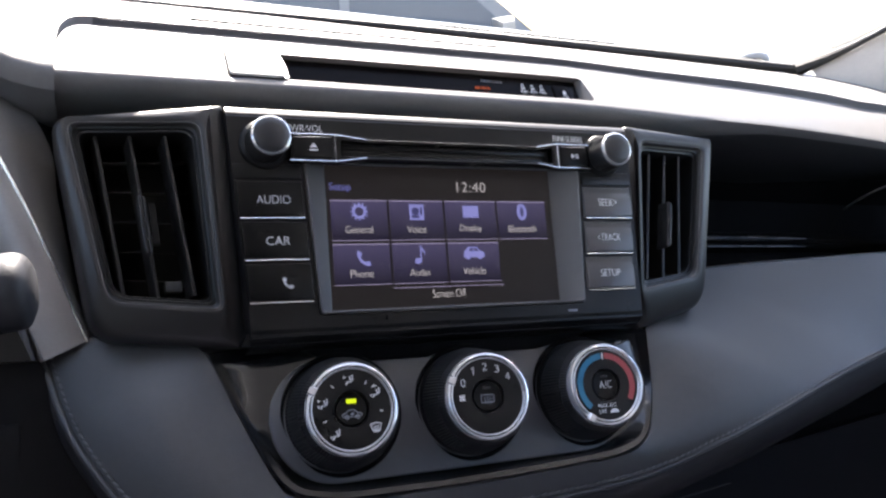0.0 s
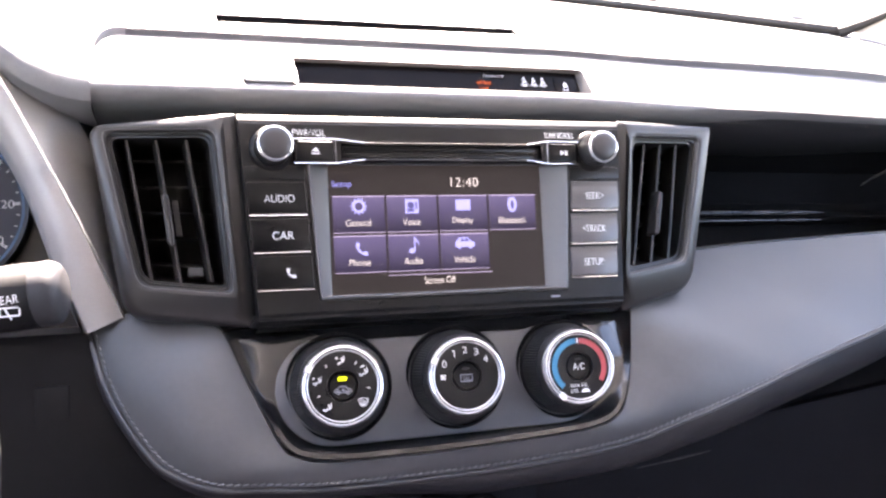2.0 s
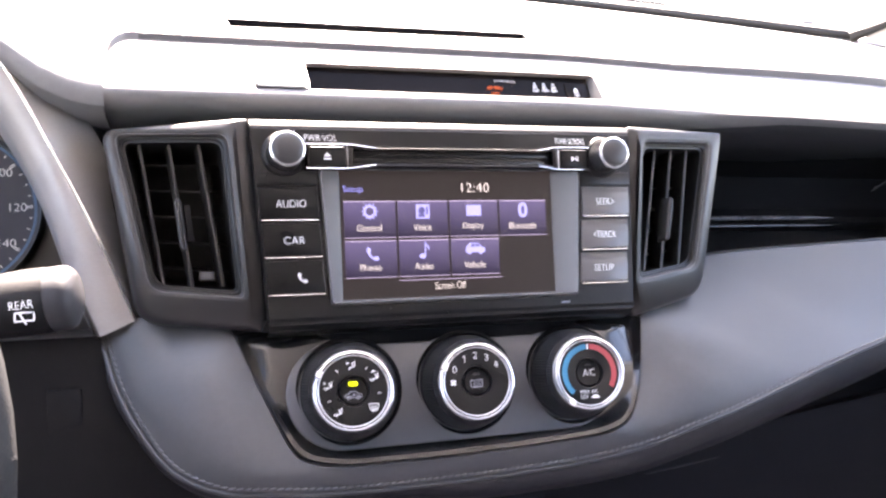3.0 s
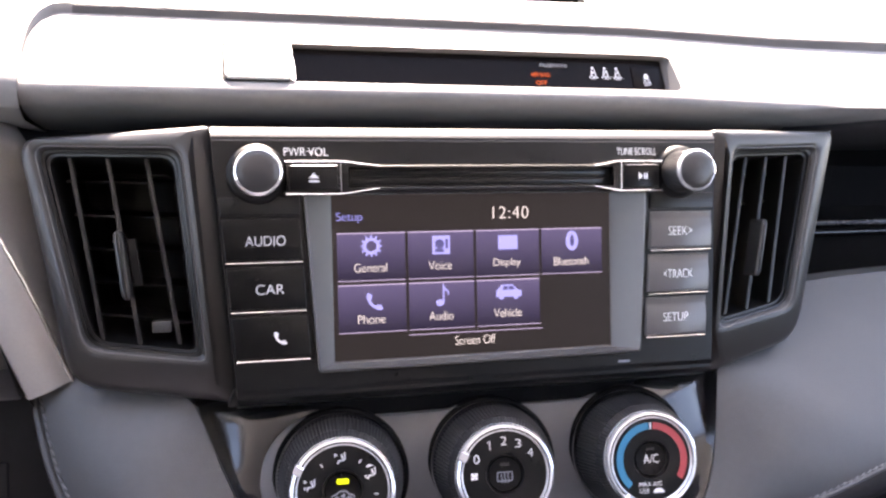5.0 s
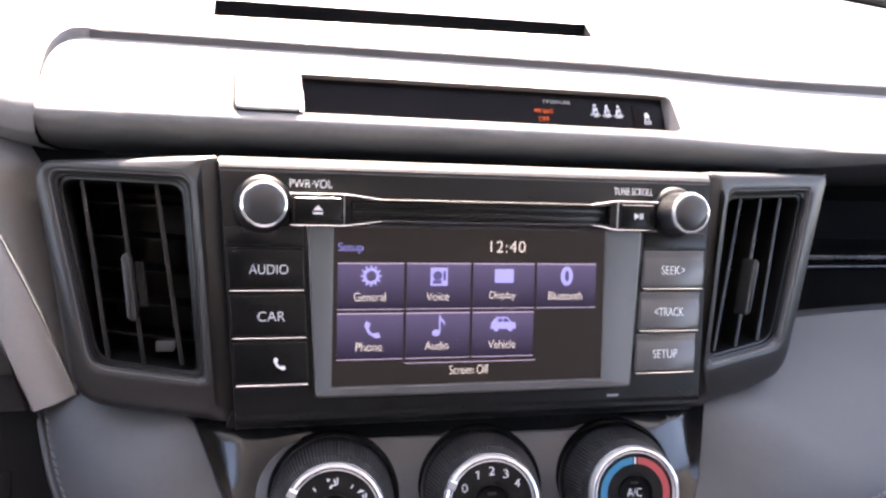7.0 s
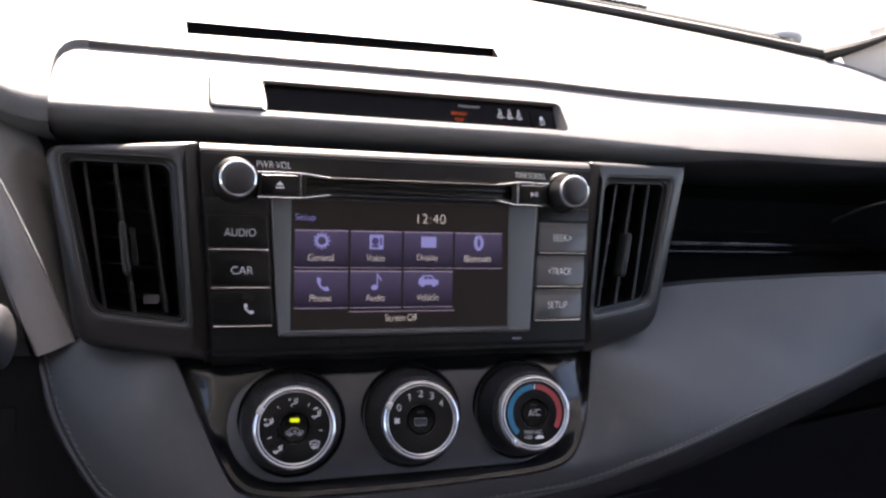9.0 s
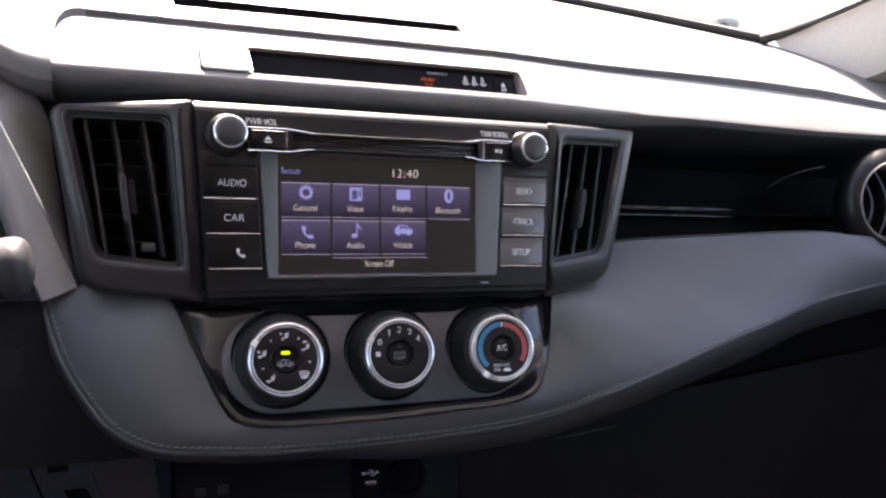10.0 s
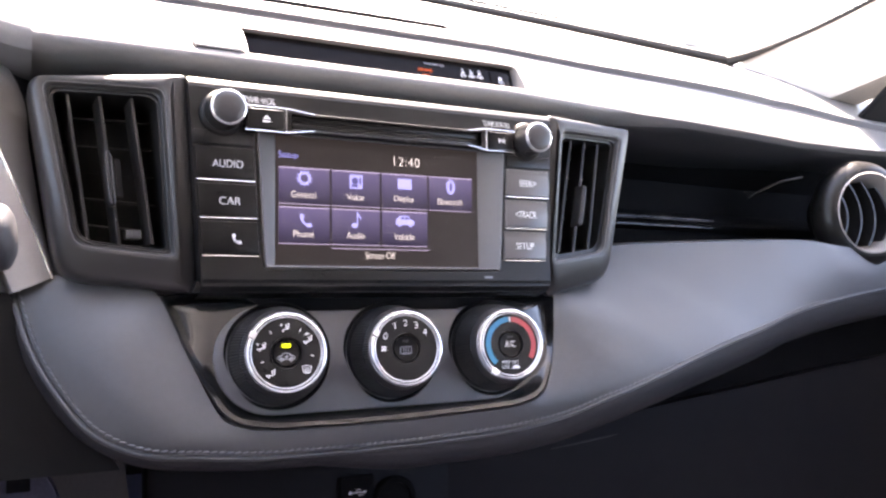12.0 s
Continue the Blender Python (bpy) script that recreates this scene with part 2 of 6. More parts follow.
def smooth_line(points, per=8):
    """A Catmull-Rom line through points."""
    p = [Vector(q) for q in points]
    p = [2 * p[0] - p[1], *p, 2 * p[-1] - p[-2]]
    out = []
    for i in range(1, len(p) - 2):
        a, b, c, d = p[i - 1:i + 3]
        for k in range(per):
            t = k / per
            out.append(0.5 * (2 * b + (c - a) * t + (2 * a - 5 * b + 4 * c - d) * t * t + (3 * b - a - 3 * c + d) * t ** 3))
    out.append(p[-2])
    return out


def tube(points, r, n=8, flat=1.0):
    """A round rod along points; r: one radius or one for each point."""
    pts = [Vector(q) for q in points]
    loops = []
    for i, q in enumerate(pts):
        way = (pts[min(i + 1, len(pts) - 1)] - pts[max(i - 1, 0)]).normalized()
        up = Vector((0, 1, 0)) if abs(way.y) < 0.9 else Vector((1, 0, 0))
        u = way.cross(up).normalized()
        v = u.cross(way)
        rr = r[i] if isinstance(r, (list, tuple)) else r
        loops.append([tuple(q + rr * (math.cos(2 * math.pi * k / n) * u + flat * math.sin(2 * math.pi * k / n) * v)) for k in range(n)])
    return loft(loops, cap0=True, cap1=True)


def lettering(words, x, z, width, height, y, thick=0.00015, spacing=1.0, turn=0.0):
    """Raised print facing the cabin, its bounding box of width by height about (x, z)."""
    curve = bpy.data.curves.new("words", "FONT")
    curve.body, curve.extrude, curve.space_character, curve.offset = words, 0.01, spacing, -0.012
    ob = new("words", curve)
    me = bpy.data.meshes.new_from_object(ob)
    bpy.data.objects.remove(ob)
    bm = bmesh.new()
    bm.from_mesh(me)
    bpy.data.meshes.remove(me)
    xs, ys = [v.co.x for v in bm.verts], [v.co.y for v in bm.verts]
    cx, cy, w, h = (max(xs) + min(xs)) / 2, (max(ys) + min(ys)) / 2, max(xs) - min(xs), max(ys) - min(ys)
    ca, sa = math.cos(radians(turn)), math.sin(radians(turn))
    for v in bm.verts:
        a, b, c = (v.co.x - cx) * width / w, (v.co.y - cy) * height / h, v.co.z
        v.co = (x + a * ca - b * sa, y - (thick if c > 0 else 0), z + a * sa + b * ca)
    return bm


def decal(poly, y, thick=0.00015):
    """A flat printed shape in x-z."""
    return loft([at_depth(poly, y), at_depth(poly, y - thick)], cap0=True, cap1=True)


def disc(x, z, r, n=20, squash=1.0):
    return [(x + r * math.cos(2 * math.pi * i / n), z + squash * r * math.sin(2 * math.pi * i / n)) for i in range(n)]


def ring_band(x, z, r0, r1, a0, a1, y, thick=0.0002, n=30):
    """A flat arc between two radii and two angles in degrees."""
    ang = [radians(a0 + (a1 - a0) * i / n) for i in range(n + 1)]
    poly = [(x + r1 * math.cos(a), z + r1 * math.sin(a)) for a in ang] + [(x + r0 * math.cos(a), z + r0 * math.sin(a)) for a in reversed(ang)]
    bm = bmesh.new()
    fr, bk = add_loop(bm, at_depth(poly, y - thick)), add_loop(bm, at_depth(poly, y))
    m = len(poly)
    for i in range(n):
        bm.faces.new((fr[i], fr[i + 1], fr[m - 2 - i], fr[m - 1 - i]))
    for i in range(m):
        bm.faces.new((fr[i], bk[i], bk[(i + 1) % m], fr[(i + 1) % m]))
    bmesh.ops.recalc_face_normals(bm, faces=bm.faces)
    return bm


BASE = {}


def thing(name, label, category, at=(0, 0, 0), group="", kind="", frame_of=DASH):
    """An Empty at a thing's base; the parts' shapes are given in the frame of the dashboard (or of frame_of)."""
    ob = new(name)
    ob.empty_display_size = 0.02
    ob.matrix_world = frame_of @ Matrix.Translation(at)
    BASE[ob.name] = Vector(at)
    return tagged(ob, label, category, group, kind)


def part(name, bm, mat, parent, label="", sharp=38):
    """Links a bmesh as one mesh object under a thing or a part."""
    base = BASE[parent.name]
    for v in bm.verts:
        v.co -= base
    me = bpy.data.meshes.new(name)
    bm.to_mesh(me)
    bm.free()
    me.materials.append(mat)
    me.shade_smooth()
    me.set_sharp_from_angle(angle=radians(sharp))
    ob = new(name, me)
    ob.parent = parent
    BASE[ob.name] = base
    return tagged(ob, label)


def solo(name, bm, mat, label, category, kind="", frame_of=DASH, sharp=38, group=""):
    """A thing or a piece of the setting that is one mesh."""
    me = bpy.data.meshes.new(name)
    bm.to_mesh(me)
    bm.free()
    me.materials.append(mat)
    me.shade_smooth()
    me.set_sharp_from_angle(angle=radians(sharp))
    ob = new(name, me)
    ob.matrix_world = frame_of
    BASE[ob.name] = Vector((0, 0, 0))
    return tagged(ob, label, category, group, kind)


# ---- the cabin shell and the outside ----
EARTH = Matrix.Identity(4)


def grid_sheet(rows):
    """An open skin over rows of points of equal length."""
    bm = bmesh.new()
    rings = [add_loop(bm, r) for r in rows]
    for a, b in zip(rings, rings[1:]):
        for i in range(len(a) - 1):
            bm.faces.new((a[i], a[i + 1], b[i + 1], b[i]))
    bmesh.ops.recalc_face_normals(bm, faces=bm.faces)
    return bm


def wall_with_openings(x0, x1, y0, y1, z0, z1, oz0, oz1, spans):
    """A side wall along y with window openings at the given spans of y."""
    front = 0.0                           # the door's glass ends at the pillar's foot
    bits, at = [block(x0, y0, z0, x1, y1, 1.12), block(x0, y0, 1.12, x1, front, oz0), block(x0, y0, oz1, x1, front - 0.2, z1)], y0
    for a, b in spans:
        bits.append(block(x0, at, oz0, x1, a, oz1))
        at = b
    return join(*bits, block(x0, at, oz0, x1, front - 0.15, oz1))


def cabin():
    # unseen shell added to shape the light: rear doors and tailgate lack windows
    solo("floor", block(-0.80, -2.3, 0.36, 0.80, 0.95, 0.40), CARPET, "dark carpeted cabin floor", "floor", "structure", EARTH)
    solo("ceiling", block(-0.80, -2.3, 1.68, 0.80, -0.12, 1.72), LINER, "pale grey cloth headliner", "ceiling", "structure", EARTH)
    solo("wall_left", wall_with_openings(-0.84, -0.80, -2.3, 0.70, 0.36, 1.72, 1.16, 1.64, ((-1.05, -0.17),)), CABIN, "plain grey door side, closed behind the front window to block light", "wall", "structure", EARTH)
    solo("wall_right", wall_with_openings(0.80, 0.84, -2.3, 0.70, 0.36, 1.72, 1.16, 1.64, ((-1.05, -0.17),)), CABIN, "plain grey door side, closed behind the front window to block light", "wall", "structure", EARTH)
    solo("wall_back", block(-0.84, -2.34, 0.36, 0.84, -2.30, 1.72), CABIN, "plain grey unseen wall that blocks light from behind", "wall", "structure", EARTH)
    solo("wall_front", block(-0.84, 0.70, 0.36, 0.84, 0.74, 1.14), BLACK, "plain black bulkhead", "wall", "structure", EARTH)


cabin()


def base_line(x):
    """The foot of the windscreen, in the level frame."""
    return 0.561 - 0.772 * x * x, 1.203


def windscreen():
    """Raked glass over the dashboard, with a dark seal round it."""
    rows, foot, jamb = [], [], []
    for i in range(13):
        x = -0.557 + 1.114 * i / 12
        y, z = base_line(x)
        rows.append([(x * (1 + 0.10 * f) + 0.07 * (x / 0.557) ** 9 * (1 - math.exp(-f / 0.1)), y - 0.62 * f + 0.10 * f * (1 - f), z + 0.47 * f) for f in (0, 0.03, 0.07, 0.12, 0.2, 0.35, 0.6, 1.0)])
    screen = thing("windscreen", "raked clear windscreen with a black seal along its foot", "windscreen", (0, 0.4, 1.2), kind="structure", frame_of=EARTH)
    glass = part("pane", grid_sheet(rows), GLASS, screen)
    glass.visible_shadow = False
    part("foot_seal", tube([Vector(r[0]) + Vector((0, -0.002, -0.001)) for r in rows], [0.0022 + 0.0032 * min(1.0, max(0.0, (r[0][0] + 0.05) / 0.3)) for r in rows], 8), SEAL, screen)
    for side in (0, -1):
        line = smooth_line([Vector(p) + Vector((0.003 if side == 0 else -0.003, -0.004, -0.002)) for p in rows[side]], 4)
        part("side_seal", tube(line, [max(0.0035, 0.0085 - 0.0006 * i) for i in range(len(line))], 8), SEAL, screen)
    # pillars stand outside the glass edges
    for side, name in ((0, "pillar_left"), (-1, "pillar_right")):
        s = -1 if side == 0 else 1
        edge = [Vector(p) for p in rows[side]]
        edge = smooth_line(edge, 4)[2:]
        inner = [[tuple(p + Vector((x * s, y, z))) for x, y, z in ((0.0, -0.004, -0.006), (0.006, -0.022, -0.020), (0.014, -0.040, -0.040), (0.026, -0.055, -0.060), (0.060, -0.060, -0.066), (0.075, -0.02, -0.03), (0.06, 0.03, 0.02))] for p in edge]
        solo(name, grid_sheet(inner), TRIM, "pale beige moulded pillar trim beside the windscreen", "pillar trim", "structure", EARTH)


windscreen()


def sail_panel():
    """The black corner of the passenger's door, below the pillar trim."""
    outline = [(0.618, 1.150), (0.618, 1.169), (0.645, 1.203), (0.700, 1.262), (0.790, 1.262), (0.790, 1.10), (0.66, 1.10)]
    loops = [[(x, y, z) for x, z in rounded(offset(outline, d), 0.006, 3)] for y, d in ((0.172, 0.0), (0.167, 0.0), (0.165, 0.002))]
    solo("sail_panel", loft(loops, cap0=True, cap1=True), SHADE, "black corner panel of the door beside the dashboard", "door trim", "structure", EARTH)


sail_panel()


def outside():
    bm = bmesh.new()
    bmesh.ops.create_grid(bm, x_segments=8, y_segments=8, size=400)
    solo("ground", bm, material("pale_asphalt", (0.40, 0.40, 0.405), 0.9, vary=0.15, scale=0.6, bump=0.5, bump_scale=40), "sunlit grey asphalt of a parking lot", "ground", "structure", EARTH)


outside()
cowl = []
for i in range(13):
    cx = -0.70 + 1.40 * i / 12
    cy, cz = base_line(cx)
    cowl.append([(cx, cy + 0.015, cz - 0.012), (cx, cy + 0.05, cz - 0.004), (cx, cy + 0.12, cz + 0.004), (cx, cy + 0.16, cz - 0.002), (cx, cy + 0.30, cz + 0.009), (cx, cy + 0.62, cz + 0.006), (cx, cy + 0.85, cz - 0.015), (cx, cy + 1.0, cz - 0.07), (cx, cy + 1.06, cz - 0.25)])
solo("bonnet", grid_sheet(cowl), material("grey_bonnet_paint", (0.040, 0.041, 0.040), 0.32, vary=0.25, scale=3, rough_vary=0.06, spec=0.25), "grey bonnet and cowl below the windscreen", "bonnet", "structure", EARTH)


CAR_GLASS = material("dark_car_glass", (0.06, 0.068, 0.074), 0.12, spec=0.8)
TYRE = material("tyre_rubber", (0.02, 0.02, 0.02), 0.8, vary=0.2, scale=20)
RIM_ALLOY = material("alloy_rim", (0.5, 0.5, 0.52), 0.3, metal=0.8)
LAMP_GLASS = material("car_lamp", (0.6, 0.6, 0.62), 0.12)
ARCH = material("black_arch_plastic", (0.02, 0.02, 0.021), 0.6, vary=0.1, scale=10)


def parked_car(at, turn, paint, label):
    """A sport utility car: body with wheel arches, glasshouse with panes, mirrors, wheels and lamps."""
    car = thing("parked_car", label, "car", (0, 0, 0), frame_of=pose(*at, 0, 0, turn))

    def arch(x):
        return [(x + 0.43 * math.cos(radians(180 - 18 * k)), 0.36 + 0.43 * math.sin(radians(180 - 18 * k))) for k in range(11)]
    prof = [(-2.10, 0.34), *arch(-1.38), *arch(1.38), (2.18, 0.34), (2.32, 0.55), (2.30, 0.95), (2.18, 1.17), (-1.15, 1.13), (-2.02, 1.04), (-2.26, 0.88), (-2.34, 0.62)]
    wide = loft([[(x * (1 - 0.03 * (abs(y) > 0.9)), y, z) for x, z in prof] for y in (-0.92, -0.86, 0.86, 0.92)], cap0=True, cap1=True)
    part("body", wide, paint, car)
    house = [(-1.16, 1.12), (-0.38, 1.64), (0.3, 1.70), (1.55, 1.68), (2.12, 1.16)]

    def flank(z):
        return 0.84 - 0.20 * max(0.0, z - 1.12) / 0.55
    part("roof", loft([[(x, s * flank(z) * f, z) for x, z in house] for s, f in ((-1, 1), (-1, 0.9), (1, 0.9), (1, 1))], cap0=True, cap1=True), paint, car)
    panes = (((-0.88, 1.18), (-0.30, 1.58), (0.36, 1.62), (0.36, 1.18)), ((0.43, 1.18), (0.43, 1.62), (1.20, 1.61), (1.28, 1.18)), ((1.35, 1.19), (1.27, 1.60), (1.52, 1.58), (1.92, 1.22)))
    for s in (-1, 1):
        for pane in panes:
            part("side_window", loft([[(x, s * (flank(z) + d), z) for x, z in pane] for d in (-0.01, 0.006)], cap0=True, cap1=True), CAR_GLASS, car)
        part("door_mirror", loft([[(-0.70 + k * x, s * (0.90 + 0.20 * f), 1.20 + k * z) for x, z in ((-0.10, -0.06), (0.06, -0.07), (0.08, 0.06), (-0.04, 0.09))] for f, k in ((0.0, 0.5), (0.3, 1.0), (0.8, 1.0), (1.0, 0.7))], cap0=True, cap1=True), paint, car)
        part("headlight", block(-2.30, s * 0.66 - 0.18, 0.80, -2.02, s * 0.66 + 0.18, 0.95, 0.04), LAMP_GLASS, car)
        part("tail_light", block(2.20, s * 0.78 - 0.10, 0.92, 2.33, s * 0.78 + 0.10, 1.14, 0.02), RED_PRINT, car)
        part("door_handle", block(0.12, s * 0.925 - 0.012, 0.98, 0.30, s * 0.925 + 0.012, 1.01, 0.006), paint, car)
        for x in (-1.38, 1.38):
            part("arch_trim", loft([[(x + r * math.cos(radians(18 * k)), s * y, 0.36 + r * math.sin(radians(18 * k))) for r, y in ((0.425, 0.90), (0.425, 0.935), (0.475, 0.935), (0.475, 0.90))] for k in range(11)], cap0=True, cap1=True), ARCH, car)
            w = part("wheel", lathe([(0.2, 0.0), (0.33, 0.0), (0.36, 0.03), (0.36, 0.19), (0.33, 0.22), (0.2, 0.22)], (x, s * 0.80 - 0.11, 0.36), 28), TYRE, car)
            part("rim", lathe([(0.24, 0.01), (0.22, 0.03), (0.06, 0.02), (0.06, 0.2), (0.22, 0.19), (0.24, 0.21)], (x, s * 0.80 - 0.11, 0.36), 20), RIM_ALLOY, w)
    part("windscreen", loft([[(x + d, y * (0.80 if z < 1.3 else 0.62), z + d * 0.6) for x, y, z in ((-1.08, -1, 1.19), (-1.08, 1, 1.19), (-0.46, 1, 1.60), (-0.46, -1, 1.60))] for d in (0.01, -0.012)], cap0=True, cap1=True), CAR_GLASS, car)
    part("grille", block(-2.36, -0.45, 0.62, -2.26, 0.45, 0.80, 0.02), ARCH, car)
    return car


parked_car((1.8, 5.9, 0), 180, material("silver_car_paint", (0.13, 0.135, 0.138), 0.35, vary=0.03, scale=2, coat=0.5), "silver-grey sport utility car parked on the asphalt ahead")


def wiper():
    """The wiper at rest on the cowl outside the glass: pivot cap and arm."""
    w = thing("windscreen_wiper", "black windscreen wiper resting on the cowl", "wiper", (0.545, 0.376, 1.203), frame_of=EARTH)
    bm = bmesh.new()
    bmesh.ops.create_uvsphere(bm, u_segments=24, v_segments=12, radius=1.0, matrix=Matrix.LocRotScale((0.545, 0.376, 1.207), None, (0.020, 0.016, 0.013)))
    part("pivot_cap", bm, material("pale_grey_cap", (0.30, 0.31, 0.31), 0.4, vary=0.1, scale=60), w, "round pale grey pivot cap")
    along = [Vector((x, base_line(x)[0] + 0.045 - 0.02 * (x / 0.5) ** 2, base_line(x)[1] - 0.001)) for x in (0.54, 0.46, 0.38, 0.30, 0.22)]
    part("arm", tube(smooth_line(along, 4), [0.007 - 0.0002 * i for i in range(17)], 8, flat=0.5), ARCH, w)


def cowl_grille():
    """Slots in the cowl panel below the windscreen."""
    grille = thing("cowl_grille", "black slatted cowl grille below the windscreen", "grille", (0.32, 0.5, 1.2), frame_of=EARTH)
    for i in range(22):
        x = 0.24 + 0.0085 * i
        y, z = base_line(x)
        part("slat", block(x - 0.0016, y + 0.055, z - 0.006, x + 0.0016, y + 0.105, z + 0.0065, 0.0008), ARCH, grille)


wiper()
cowl_grille()


# ---- the dashboard ----
def bow(x):
    k = max(0.0, x - 0.1)
    return 0.45 * (k if k < 0.4 else 0.4 + 0.12 * math.tanh((k - 0.4) / 0.12)) ** 2 - 0.22 * max(0.0, x - 0.46)


def rise(x):
    """The lip climbs towards the passenger's door."""
    return 0.006 * min(1.0, max(0.0, (x - 0.33) / 0.32)) ** 1.3


def dip(x):
    return 0.003 * min(1.0, max(0.0, (x - 0.1) / 0.1))


def drop(x):
    """The step sinks towards the passenger's door."""
    return 0.033 * (x - 0.5 + math.hypot(x - 0.5, 0.03))


def turned_under(x):
    """How far the lip's roll gives way to a flat underside, over the passenger's tray."""
    return min(1.0, max(0.0, (x - 0.17) / 0.11))


dash = thing("dashboard", "charcoal dashboard with a raised hood and a stitched leatherette pad", "dashboard", (0, 0.1, 0))
LIP, STEP = (0.0105, 0.0870), (0.0370, 0.1225)


def hood_point(x, f):
    """A point on the slanted face from the lip (0) to the step (1)."""
    y, z = LIP[0] + (STEP[0] - LIP[0]) * f, LIP[1] + (STEP[1] - LIP[1]) * f
    sag = 0.0005 * math.sin(math.pi * f)
    return Vector((x, y + bow(x) - sag, z + (0.1 + 0.1 * f) * bow(x) - dip(x) + sag + rise(x) * (1 - f) - drop(x) * f))


WIN = (-0.0815, 0.1165, 0.07, 0.64)      # the display opening: x from, x to, low and high on the slant
HAZ = (-0.1120, -0.0830, 0.08, 0.58)


def corner(x):
    """How far up the slant the hood reaches at its rounded end."""
    return max(0.02, 1 - min(1.0, max(0.0, (-0.178 - x) / 0.0178)) ** 3) ** (1 / 3)


def hood():
    """The hood's front roll and slanted face, with an opening for the display strip."""
    xs = sorted({-0.1957, -0.1945, -0.193, -0.190, -0.186, -0.182, -0.178, -0.17, -0.15, -0.13, HAZ[0], -0.1, HAZ[1], *[WIN[0] + (WIN[1] - WIN[0]) * i / 12 for i in range(13)], *[0.13 + 0.03 * i for i in range(23)]})
    fs = [0.0, WIN[2], 0.2, 0.35, WIN[3], 0.67, 0.78, 0.9, 1.0]
    bm = bmesh.new()
    cols = []
    for x in xs:
        d, low = Vector((0, bow(x), 0.1 * bow(x) - dip(x) + rise(x))), []
        w = turned_under(x)
        for (y, z), (y1, z1) in zip(((0.090, 0.0725), (0.0400, 0.0728), (0.0260, 0.0740), (0.0175, 0.0760), (0.0122, 0.0788), (0.0097, 0.0822), (0.0092, 0.0848)), ((0.090, 0.0725), (0.050, 0.0735), (0.036, 0.0757), (0.027, 0.0781), (0.019, 0.0807), (0.0128, 0.0836), (0.0100, 0.0856))):
            low.append(Vector((x, y + (y1 - y) * w, z + (z1 - z) * w)) + d)
        pts = low + [hood_point(x, f * corner(x)) for f in fs]
        cols.append([bm.verts.new(p) for p in pts])
    nl = 7
    for a, b, x0, x1 in zip(cols, cols[1:], xs, xs[1:]):
        for i in range(len(a) - 1):
            f = fs[i - nl] if i >= nl else -1
            if WIN[0] - 1e-6 <= x0 and x1 <= WIN[1] + 1e-6 and i >= nl and WIN[2] - 1e-6 <= f < WIN[3] - 1e-6:
                continue
            bm.faces.new((a[i], b[i], b[i + 1], a[i + 1]))
    bmesh.ops.recalc_face_normals(bm, faces=bm.faces)
    part("hood", bm, HOOD, dash, "grained charcoal hood, bleached by sunlight", 50)


hood()


